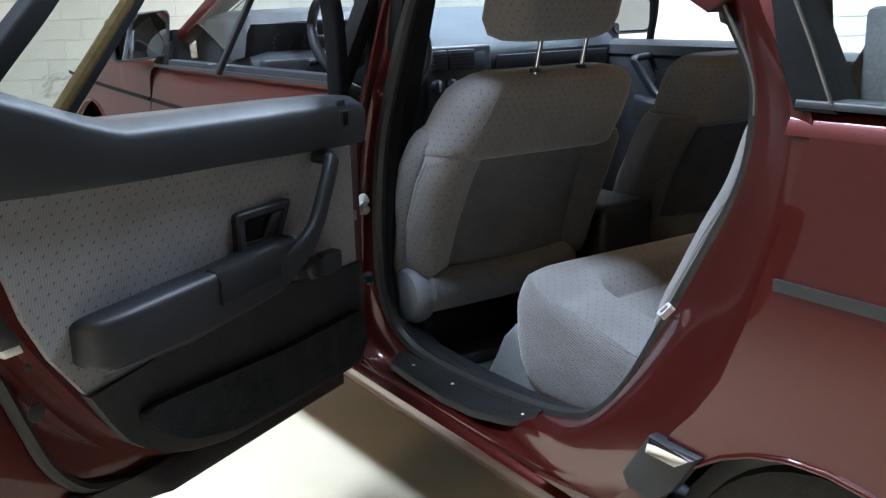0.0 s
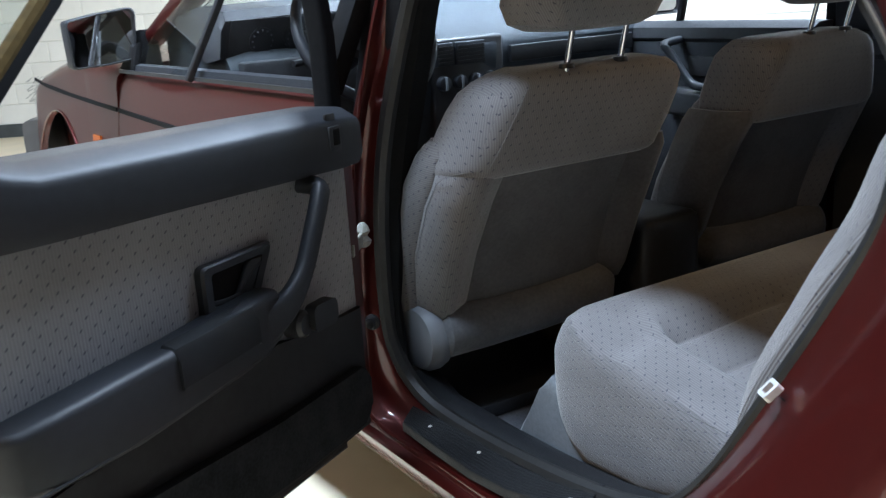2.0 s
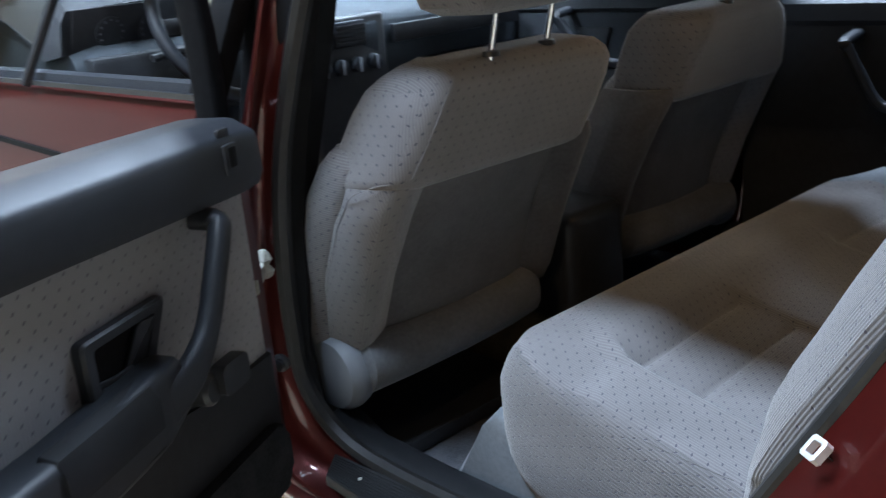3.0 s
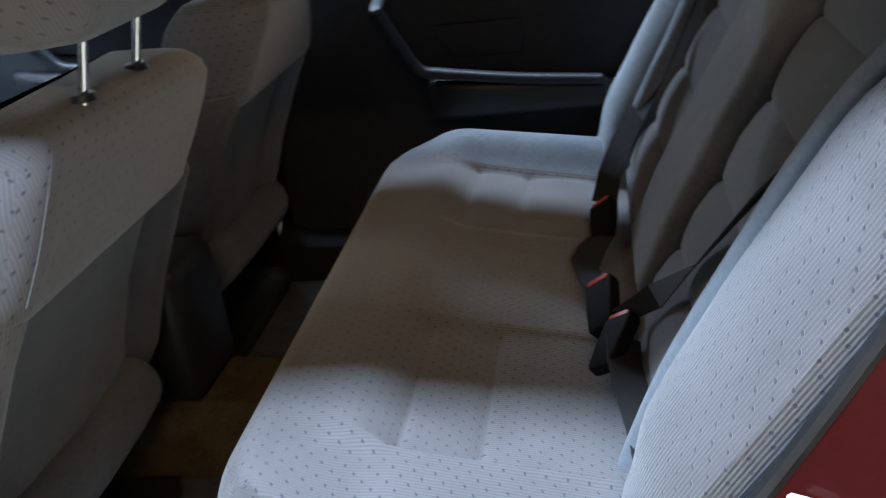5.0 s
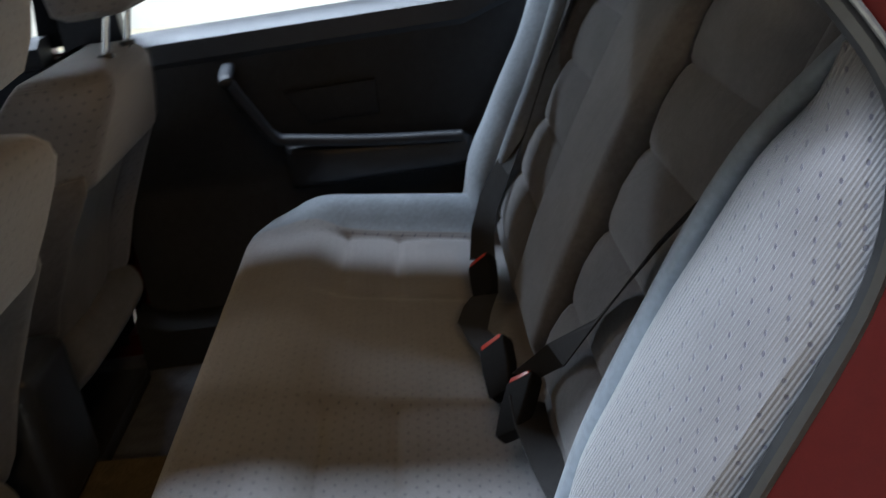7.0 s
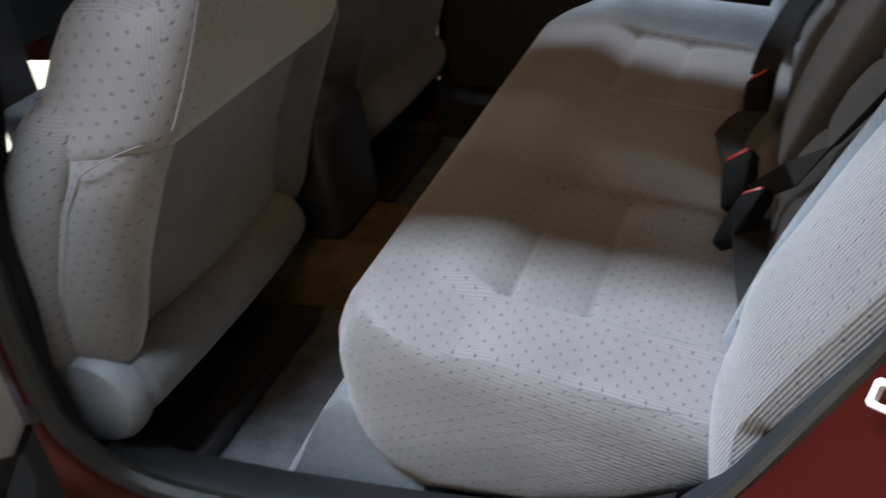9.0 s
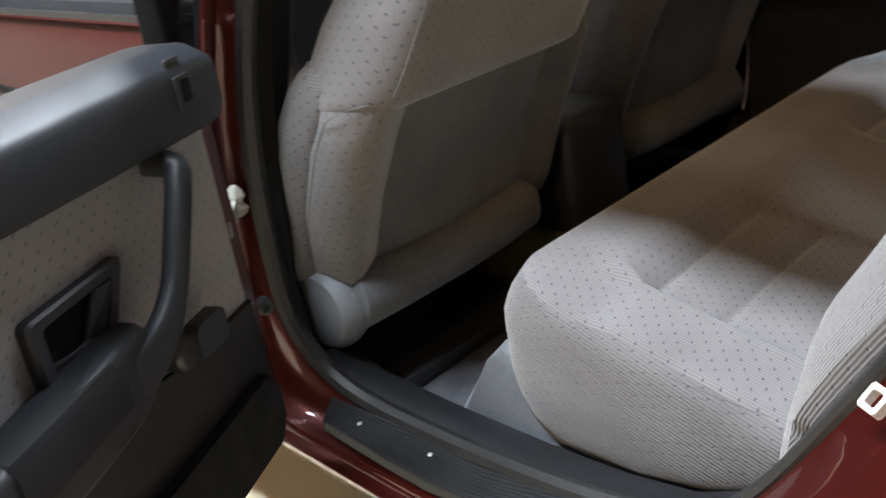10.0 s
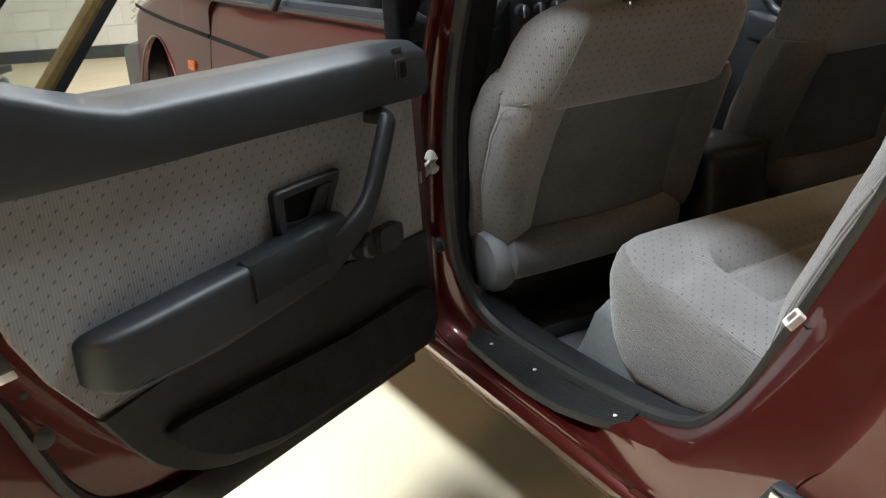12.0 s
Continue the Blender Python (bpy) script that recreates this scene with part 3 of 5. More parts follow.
part("centre_tunnel", loft([[Vector((CX + a * s, y, 0.285 + h * f)) for a, h in ((-0.15, 0.0), (-0.12, 0.09), (-0.08, 0.13), (0.08, 0.13), (0.12, 0.09), (0.15, 0.0))] for y, s, f in ((-0.35, 0.9, 0.7), (0.1, 1.0, 0.9), (0.6, 1.0, 1.3), (1.2, 1.0, 1.6))]), M_TUNNEL, CAR, "brown carpeted tunnel")
part("boot", box(0.09, mx(0.09), -2.38, -1.22, 0.42, 1.05, 0.05, 3), M_PLASTIC_DK, CAR, "dark boot lining behind the bench")
part("parcel_shelf", box(0.08, mx(0.08), -2.0, -1.18, 1.05, 1.075, 0.01), M_PLASTIC_DK, CAR, "dark rear shelf")

part("tail_panel", box(0.02, mx(0.02), -2.46, -2.395, 0.38, 1.075, 0.03, 3), M_RED, CAR, "plain dark red tail panel")
part("rear_bumper", box(-0.02, mx(-0.02), -2.53, -2.42, 0.40, 0.56, 0.03, 3), M_BUMPER, CAR, "dark grey bumper")
rs = part("rear_screen", prism([(0.13, 0), (mx(0.13), 0), (mx(0.22), 1), (0.22, 1)], lambda a, b, d: Vector((a, -2.42 + 0.72 * b, 1.085 + 0.31 * b + d)), 0, 0.005), M_GLASS, CAR, "clear rear screen")
rs.visible_shadow = False


def side_panel(y0, y1, z0, z1, flip, n=8):
    """A door skin whose last few centimetres roll in below the window."""
    secs = []
    for k in range(15):
        z = z0 + (z1 - 0.045 - z0) * min(k, 8) / 8 + 0.045 * math.sin(math.pi / 2 * max(0, k - 8) / 6)
        roll = 0.028 * (1 - math.cos(math.pi / 2 * max(0, k - 8) / 6))
        pts = [skin(y0 + (y1 - y0) * i / n, z, flip, roll) for i in range(n + 1)]
        secs.append(pts + [p + Vector((-0.03 if flip else 0.03, 0, 0)) for p in reversed(pts)])
    return loft(secs)


WING_TOP = [(1.40, 1.05), (1.78, 1.072), (2.0, 1.066), (2.25, 1.04), (2.535, 0.997), (2.72, 0.955), (2.90, 0.89), (3.10, 0.80)]
ARCH_Y, ARCH_Z, ARCH_F = 2.21, 0.45, 0.425


def nose(y, z, flip, d=0.0):
    """The front wing curves in towards the bumper."""
    x = skin_x(min(z, 0.95), min(y, 2.0)) + 0.50 * max(0.0, (y - 2.55) / 0.6) ** 2.4 + d
    return Vector((mx(x) if flip else x, y, z))


def wing_bm(y0, y1, flip):
    """One station after another: arch edge or sill, upright skin, rounded shoulder."""
    secs = []
    ys = [y0, 1.55, 1.65, 1.74] + [ARCH_Y - ARCH_F * math.cos(math.pi * k / 18) for k in range(19)] + [2.70, 2.78, 2.86, 2.93, 3.0, y1]
    for y in ys:
        d = abs(y - ARCH_Y)
        zb = ARCH_Z + math.sqrt(max(ARCH_F ** 2 - d * d, 0)) if d < ARCH_F + 1e-6 else 0.40
        if d > ARCH_F - 1e-3:
            zb = 0.40
        zt = lerp_table(WING_TOP, y)
        pts = [nose(y, zb + (zt - 0.055 - zb) * k / 7, flip) for k in range(8)]
        pts += [nose(y, zt - 0.055 + 0.055 * math.sin(a), flip, 0.075 * (1 - math.cos(a))) for a in (0.4, 0.8, 1.2, 1.57)]
        w = Vector((-0.02 if flip else 0.02, 0, -0.004))
        secs.append(pts + [p + w for p in reversed(pts)])
    return loft(secs)


FRONT_Y = 1.46
for fl in (False, True):
    FD = part("front_door", side_panel(0.205, FRONT_Y - 0.004, 0.325, 1.032, fl), M_RED, CAR, "closed dark red front door")
    part("window_frame", prism([(0.165, 1.03), (0.235, 1.03), (0.14, 1.385), (0.075, 1.385)], lambda a, b, d, fl=fl: side_pt(a, b, d, fl), -0.014, 0.025, 0.004), M_FRAME, FD, "matt black window frame")
    part("belt_strip", strip_along((0.20, 0.8, FRONT_Y), 1.038, 0.010, 0.004, fl), M_PLASTIC_DK, FD, "black window seal")
    part("side_moulding", strip_along((0.21, 0.8, FRONT_Y - 0.01), lambda y: 0.875 + 0.033 * y, 0.012, 0.005, fl), M_FRAME, FD)
    FW = part("front_wing", wing_bm(FRONT_Y + 0.004, 3.06, fl), M_RED, CAR, "dark red front wing")
    part("side_moulding", loft([[nose(y, 0.875 + 0.033 * y + s, fl) + Vector(((0.005 if fl else -0.005) * q, 0, 0)) for s, q in ((-0.006, 0), (-0.006, 1), (0.006, 1), (0.006, 0))] for y in (1.47, 1.8, 2.1, 2.4, 2.7)]), M_FRAME, FW)
    part("indicator", loft([[nose(y, z, fl) + Vector(((0.006 if fl else -0.006), 0, 0)) for z in (0.800, 0.830)] + [nose(y, z, fl) for z in (0.830, 0.800)] for y in (1.64, 1.72)]), M_AMBER, FW, "small amber side lamp")
    part("wheel_housing", disc((0.03 if not fl else mx(0.03), ARCH_Y, ARCH_Z), (-1 if fl else 1, 0, 0), [(0.0, 0.422), (0.2, 0.422), (0.201, 0.02)], 28), M_RUBBER, CAR)
part("wheel_arch_lip", tube([nose(ARCH_Y + ARCH_F * math.cos(radians(a)), ARCH_Z + ARCH_F * math.sin(radians(a)), False, -0.001) for a in range(0, 181, 10)], 0.005, 8, up=(1, 0, 0)), M_RED, CAR)
wheel(2.2, -0.065, 1)
wheel(2.2, mx(0.03), -1)
wheel(WHEEL_Y, mx(0.02), -1)
part("sill", loft([[Vector((mx(x), y, z)) for x, z in SILL] for y in (-0.93, -0.2, 0.8, 1.5)]), M_RED, CAR)
bon = []
for y in (1.42, 1.7, 2.0, 2.3, 2.55, 2.7, 2.85, 2.95, 3.06):
    e = nose(y, 0.9, False, 0.072).x
    zt = lerp_table(WING_TOP, y)
    bon.append([Vector((CX + (CX - e) * i / 6, y, zt + 0.03 * (1 - (i / 6) ** 2) - 0.001)) for i in range(-6, 7)] + [Vector((CX + (CX - e - 0.02) * i / 6, y, 0.60)) for i in range(6, -7, -1)])
part("bonnet", loft(bon), M_RED, CAR, "dark red bonnet")
bl = [nose(y, 0.70, False, -0.012) for y in (2.70, 2.82, 2.92, 3.02)] + [Vector((0.45, 3.13, 0.70)), Vector((CX, 3.16, 0.70))]
bl += [Vector((mx(p.x), p.y, p.z)) for p in reversed(bl[:-1])]
part("front_bumper", sweep(smooth_line(bl, 4), rrect(-0.045, 0.045, -0.10, 0.10, 0.03, 3)), M_BUMPER, CAR, "dark grey bumper")
for fl in (False, True):
    part("headlamp", loft([[nose(y, z, fl, -0.004) for z in (0.815, 0.88)] + [nose(y, z, fl, 0.02) for z in (0.88, 0.815)] for y in (2.72, 2.82, 2.92, 3.0)]), M_GREYPL, CAR, "corner lamp")
part("wiper", sweep([Vector((0.30, 1.36, 1.155)), Vector((0.60, 1.32, 1.175)), Vector((0.95, 1.30, 1.178))], rrect(-0.012, 0.012, -0.008, 0.008, 0.003, 2)), M_FRAME, CAR, "black windscreen wiper")
ws = part("windscreen", prism([(0.12, 0), (mx(0.12), 0), (mx(0.24), 1), (0.24, 1)], lambda a, b, d: Vector((a, 1.42 - 0.68 * b, 1.12 + 0.27 * b + d)), 0, 0.005), M_GLASS, CAR, "clear windscreen")
ws.visible_shadow = False

# door mirror
MO = [(-0.190, 1.194), (-0.100, 1.212), (0.004, 1.224), (0.016, 1.208), (0.008, 1.13), (-0.003, 1.070), (-0.09, 1.060), (-0.186, 1.056)]


def mirror_ring(g):
    cx, cz = -0.088, 1.14
    return [(cx + (x - cx) * g, cz + (z - cz) * g) for x, z in round_poly(MO, 0.012, 3)]


MIR = part("door_mirror", loft([[Vector((x, y, z)) for x, z in mirror_ring(g)] for y, g in ((1.465, 0.90), (1.402, 0.92), (1.394, 0.945), (1.396, 0.98), (1.404, 1.0), (1.46, 0.99), (1.51, 0.88), (1.535, 0.6))]), M_PLASTIC, CAR, "dark grey door mirror")
part("mirror_glass", prism(mirror_ring(0.91), lambda a, b, d: Vector((a, 1.409 + d + 0.01 * (a + 0.075) + 0.09 * (b - 1.14), b)), -0.002, 0.001), M_MIRROR, MIR, "mirror glass")
part("mirror_foot", prism([(1.39, 1.045), (1.52, 1.045), (1.50, 1.15), (1.42, 1.155)], lambda a, b, d: Vector((0.012 + d, a, b)), 0.0, 0.07, 0.014), M_FRAME, MIR, "black mirror foot")
part("quarter_bar", sweep([Vector((-0.03, 0.86, 1.035)), Vector((0.055, 0.785, 1.236)), Vector((0.11, 0.74, 1.36))], rrect(-0.009, 0.009, -0.009, 0.009, 0.004, 2), (1, 0, 0)), M_PLASTIC_DK, CAR, "black front quarter window bar")
RM = part("door_mirror", loft([[Vector((1.75 + x, y, 1.15 + z)) for x, z in rrect(-0.11 * g, 0.11 * g, -0.075 * g, 0.075 * g, 0.03 * g, 3)] for y, g in ((1.03, 0.86), (0.985, 0.93), (0.98, 0.98), (0.99, 1.0), (1.05, 0.95), (1.08, 0.6))]), M_PLASTIC_DK, CAR, "dark grey door mirror")
part("mirror_glass", prism(rrect(-0.095, 0.095, -0.062, 0.062, 0.022, 3), lambda a, b, d: Vector((1.75 + a, 1.01 + d - 0.12 * a, 1.15 + b)), -0.002, 0.002), M_MIRROR, RM, "mirror glass")
part("mirror_foot", box(1.60, 1.68, 0.99, 1.05, 1.03, 1.12, 0.01), M_PLASTIC_DK, RM)
part("quarter_bar", sweep([Vector((1.65, 0.80, 1.035)), Vector((1.61, 0.735, 1.16)), Vector((1.56, 0.67, 1.36))], rrect(-0.011, 0.011, -0.011, 0.011, 0.004, 2), (1, 0, 0)), M_FRAME, CAR, "black front quarter window bar")
part("sail_panel", prism([(1.36, 1.035), (1.52, 1.035), (1.46, 1.09), (1.37, 1.12)], lambda a, b, d: Vector((-0.028 + 0.3 * (b - 1.035) + d, a, b)), 0.0, 0.02, 0.004), M_FRAME, CAR, "black panel behind the mirror")
qp = part("quarter_pane", prism([(0.88, 1.04), (1.36, 1.04), (1.36, 1.10), (1.20, 1.18), (1.02, 1.27), (0.79, 1.25)], lambda a, b, d: Vector((-0.012 + 0.36 * (b - 1.035) + d, a, b)), 0.0, 0.004), M_GLASS, CAR, "fixed front quarter pane")
qp.visible_shadow = False
part("belt_trim", loft([[Vector((x - 0.035 * max(0, y - 0.1), y, z)) for x, z in ((0.030, 1.028), (0.024, 1.040), (0.028, 1.056), (0.045, 1.060), (0.062, 1.02))] for y in (0.2, 0.7, 1.2, 1.45)]), M_PLASTIC, CAR, "dark grey front door sill top")

# ---- the open rear door ----
DH, DD, DN = Vector((0.014, 0.050, 0)), Vector((-0.880, -0.475, 0)), Vector((0.475, -0.880, 0))


def dp(u, z, w=0.0):
    return DH + DD * u + DN * w + Vector((0, 0, z))


CARD = [(0.06, 0.41), (0.30, 0.405), (0.54, 0.413), (0.64, 0.435), (0.70, 0.46), (0.745, 0.488), (0.775, 0.51), (0.81, 0.56), (0.85, 0.622), (0.908, 0.702), (0.947, 0.778), (0.971, 0.864), (0.985, 0.96), (0.985, 1.09), (0.90, 1.06), (0.80, 1.03), (0.06, 1.0)]
SHELL = [(0.02, 0.392), (0.30, 0.390), (0.55, 0.400), (0.645, 0.425), (0.74, 0.475), (0.80, 0.535), (0.86, 0.615), (0.95, 0.75), (1.0, 0.86), (1.02, 0.97), (1.02, 1.07), (0.90, 1.02), (0.80, 1.0), (0.02, 0.985)]
SKIN2 = [(0.0, 0.298), (0.30, 0.30), (0.60, 0.302), (0.72, 0.322), (0.84, 0.375), (0.95, 0.44), (1.03, 0.53), (1.10, 0.64), (1.15, 0.80), (1.165, 0.95), (1.165, 1.06), (0.95, 1.02), (0.80, 0.985), (0.0, 0.965)]
STEP = [(a + (c - a) * 0.14, b + (d - b) * 0.14) for (a, b), (c, d) in zip(SHELL, SKIN2)]
soft_edge = lambda pts: round_poly(pts, 0.05, 4)
DOOR = part("rear_door", prism(soft_edge(SHELL), lambda a, b, d: dp(a, b, d), -0.065, -0.012, 0.008, 3), M_RED, CAR, "open rear door, dark red outside, grey cloth inside")
part("inner_frame", prism(soft_edge(STEP), lambda a, b, d: dp(a, b, d), -0.117, -0.062, 0.010, 3), M_RED, DOOR, "dark red stepped shut face")
part("outer_skin", prism(soft_edge(SKIN2), lambda a, b, d: dp(a, b, d), -0.15, -0.118, 0.006, 3), M_RED, DOOR, "dark red outer door skin")
part("door_seal", sweep(smooth_line([dp(u, z, -0.108) for u, z in ((0.70, 0.372), (0.79, 0.402), (0.855, 0.47), (0.893, 0.56), (0.925, 0.648), (0.97, 0.75), (1.02, 0.88), (1.05, 1.03))], 4), circ(0.013, 8), tuple(DN)), M_RUBBER, DOOR, "black rubber seal")
part("lower_seal", prism([(0.0, 0.303), (0.60, 0.305), (0.72, 0.326), (0.83, 0.375), (0.82, 0.40), (0.70, 0.378), (0.60, 0.374), (0.0, 0.368)], lambda a, b, d: dp(a, b, d), -0.118, -0.095, 0.008, 3), M_RUBBER, DOOR, "black rubber strip along the door's foot")
part("rubber_plug", disc(dp(0.90, 0.60, -0.064), tuple(DN), [(0, 0.017), (0.003, 0.016), (0.004, 0.010)], 16), M_RUBBER, DOOR, "black rubber plug")
part("bump_stop", disc(dp(0.94, 0.70, -0.014), tuple(DN), [(0, 0.006), (0.004, 0.005), (0.005, 0.003)], 12), M_DASH, DOOR, "pale bump stop")
part("door_card", prism(CARD, lambda a, b, d: dp(a, b, d), -0.012, 0.0, 0.004), M_FAB_DOOR, DOOR, "grey ticked cloth door panel")
LOWER = [(0.06, 0.406), (0.30, 0.401), (0.54, 0.409), (0.642, 0.431), (0.703, 0.456), (0.748, 0.484), (0.779, 0.507), (0.814, 0.558), (0.854, 0.621), (0.72, 0.63), (0.64, 0.655), (0.45, 0.672), (0.30, 0.665), (0.249, 0.652), (0.06, 0.649)]
part("lower_trim", prism(LOWER, lambda a, b, d: dp(a, b, d), -0.014, 0.008, 0.003), M_LINING, DOOR, "black lower door trim")
POCKET = [(0.075, 0.43), (0.30, 0.425), (0.53, 0.432), (0.66, 0.465), (0.735, 0.515), (0.767, 0.56), (0.70, 0.56), (0.35, 0.541), (0.075, 0.542)]
part("map_pocket", prism(round_poly(POCKET, 0.03, 4), lambda a, b, d: dp(a, b, d), 0.006, 0.028, 0.010, 3), M_POCKET, DOOR, "black carpeted door pocket")


def fascia_sec(u, top, bot, d):
    """The padded top of the door: upright face, rounded shoulder, sloping top."""
    return [dp(u, bot, 0.0), dp(u, bot, d * 0.75), dp(u, bot + 0.02, d), dp(u, top - 0.034, d * 0.96), dp(u, top - 0.027, d * 0.93), dp(u, top - 0.021, d * 0.86), dp(u, top - 0.017, d * 0.74), dp(u, top - 0.002, d * 0.05), dp(u, top, -0.01), dp(u, top, -0.06), dp(u, top - 0.06, -0.06)]


part("door_top_pad", loft([fascia_sec(*q) for q in ((0.048, 1.015, 0.935, 0.028), (0.055, 1.026, 0.926, 0.040), (0.10, 1.032, 0.925, 0.044), (0.30, 1.040, 0.934, 0.044), (0.50, 1.046, 0.944, 0.044), (0.70, 1.053, 0.952, 0.044), (0.74, 1.055, 0.954, 0.044), (0.775, 1.064, 0.956, 0.044), (0.82, 1.078, 0.958, 0.042), (0.90, 1.108, 0.962, 0.036), (0.985, 1.138, 0.968, 0.028))]), M_PLASTIC, DOOR, "padded anthracite door top")
part("lock_pull", prism(rrect(0.125, 0.155, 1.008, 1.026, 0.004, 2), lambda a, b, d: dp(a, b, d), 0.03, 0.036, 0.002), M_PLASTIC_DK, DOOR, "lock button")
part("lock_slot", prism(rrect(0.125, 0.16, 0.962, 1.005, 0.004, 2), lambda a, b, d: dp(a, b, d), 0.038, 0.046, 0.002), M_PLASTIC, DOOR, "lock slide frame")
part("lock_slide", prism(rrect(0.132, 0.15, 0.972, 1.0, 0.002, 2), lambda a, b, d: dp(a, b, d), 0.04, 0.0475, 0.001), M_FRAME, DOOR)

# inner release lever in its recessed bezel
BZI = [(0.452, 0.772), (0.452, 0.828), (0.328, 0.828), (0.362, 0.772)]


def ring_bm(outer, inner, w0, w1):
    bm = bmesh.new()
    loop = lambda pts, w: [bm.verts.new(dp(u, z, w)) for u, z in pts]
    n = len(outer)
    mid = [(a + (c - a) * 0.22, b + (e - b) * 0.22) for (a, b), (c, e) in zip(outer, inner)]
    a, b, m, c, d = loop(outer, w0), loop(outer, w1 - 0.004), loop(mid, w1), loop(inner, w1 - 0.002), loop(inner, w0 + 0.0015)
    for r, s in ((a, b), (b, m), (m, c), (c, d)):
        for i in range(n):
            bm.faces.new((r[i], r[(i + 1) % n], s[(i + 1) % n], s[i]))
    bm.faces.new(d)
    return bm


BEZ4 = [(0.473, 0.755), (0.473, 0.843), (0.302, 0.843), (0.352, 0.755)]
LEV = part("release_bezel", ring_bm(round_poly(BEZ4, 0.012, 4), round_poly(BZI, 0.008, 4), 0.0, 0.016), M_PLASTIC, DOOR, "black release handle surround")
# thin black plate on the bezel floor stands for the hollow's shade
part("hollow_shade", prism(round_poly(BZI, 0.008, 4), lambda a, b, d: dp(a, b, d), 0.0010, 0.0024), M_FRAME, LEV, "flat black plate standing for the dark hollow behind the lever")
part("release_lever", prism(round_poly([(0.400, 0.774), (0.366, 0.774), (0.331, 0.826), (0.364, 0.826)], 0.006, 3), lambda a, b, d: dp(a, b, d + 0.10 * (0.400 - a)), 0.003, 0.010, 0.003, 2), M_PLASTIC, LEV, "dark grey release lever")
part("lever_lip", sweep(smooth_line([dp(0.446, 0.779, 0.006), dp(0.42, 0.777, 0.010), dp(0.39, 0.778, 0.012)], 4), rrect(-0.004, 0.004, -0.003, 0.003, 0.002, 2), tuple(DN)), M_PLASTIC, LEV)


def arm_sec(u, zc, h, d, r=0.014):
    return [dp(u, zc + b, a) for a, b in rrect(-0.005, d, -h / 2, h / 2, r, 4)]


ARM = part("armrest", loft([arm_sec(*q) for q in ((0.868, 0.712, 0.055, 0.014, 0.006), (0.864, 0.712, 0.070, 0.034, 0.010), (0.857, 0.712, 0.079, 0.048, 0.012), (0.842, 0.711, 0.086, 0.058, 0.013), (0.79, 0.708, 0.098, 0.062, 0.013), (0.66, 0.71, 0.105, 0.064), (0.56, 0.715, 0.10, 0.064), (0.46, 0.722, 0.10, 0.064), (0.40, 0.728, 0.10, 0.062), (0.35, 0.735, 0.085, 0.055), (0.335, 0.74, 0.06, 0.04))]), M_PLASTIC, DOOR, "moulded anthracite armrest")
part("pull_handle", sweep(smooth_line([dp(0.40, 0.722, 0.045), dp(0.335, 0.742, 0.052), (dp(0.285, 0.785, 0.056)), dp(0.245, 0.85, 0.056), dp(0.218, 0.895, 0.054), dp(0.206, 0.912, 0.046), dp(0.212, 0.918, 0.01)], 5), lambda s: rrect(-0.016 - 0.018 * max(0, 1 - s * 3), 0.016 + 0.018 * max(0, 1 - s * 3), -0.014, 0.014, 0.011, 3), tuple(DN)), M_PLASTIC, ARM, "upright pull handle")
part("ashtray_lid", loft([[dp(u, z, w) for w, z in ((0.035, 0.772 + o), (0.060, 0.768 + o), (0.0695, 0.752 + o), (0.0695, 0.712 + o), (0.056, 0.712 + o), (0.035, 0.752 + o))] for u, o in ((0.590, -0.006), (0.587, -0.003), (0.50, 0.0), (0.423, 0.004), (0.42, 0.001))]), M_SCUFF, ARM, "black ashtray lid")
part("arm_seam", tube([dp(u, z, 0.062) for u, z in ((0.86, 0.668), (0.70, 0.668), (0.55, 0.676), (0.42, 0.688))], 0.002, 6), M_PLASTIC_DK, ARM)
CR = part("winder_boss", disc(dp(0.262, 0.685, 0.0), tuple(DN), [(0, 0.026), (0.03, 0.024), (0.036, 0.018)], 18), M_PLASTIC_DK, DOOR, "black round winder boss")
part("winder_knob", loft([[dp(0.225 + a, 0.69 + b, w) for a, b in rrect(-0.038, 0.03, -0.022, 0.024, 0.012, 4)] for w in (0.026, 0.040, 0.048)]), M_PLASTIC_DK, CR)

# window frame of the open door
fr = lambda s: rrect(-0.02, 0.02, -0.02, 0.02, 0.008, 3)
part("window_frame", sweep(smooth_line([dp(0.01, 1.0, -0.06), dp(-0.005, 1.2, -0.075), dp(0.0, 1.38, -0.12), dp(0.06, 1.425, -0.14), dp(0.42, 1.42, -0.14), dp(0.57, 1.375, -0.13), dp(0.70, 1.30, -0.10), dp(0.80, 1.225, -0.075), dp(0.875, 1.165, -0.065), dp(0.95, 1.10, -0.06)], 4), fr, tuple(DN)), M_FRAME, DOOR, "matt black window frame")
part("frame_seal", tube([dp(0.812, 1.062, -0.04), dp(0.612, 1.237, -0.065), dp(0.482, 1.352, -0.095), dp(0.412, 1.412, -0.125)], 0.011, 8), mat("aged_brown_rubber", (0.10, 0.066, 0.022), 0.8, var=0.3, scale=60, spec=0.1), DOOR, "brown aged glass seal")
part("quarter_bar", sweep([dp(0.79, 1.06, -0.045), dp(0.59, 1.235, -0.07), dp(0.46, 1.35, -0.10), dp(0.39, 1.41, -0.13)], rrect(-0.009, 0.009, -0.012, 0.012, 0.005, 2), tuple(DN)), M_FRAME, DOOR, "matt black quarter window bar")
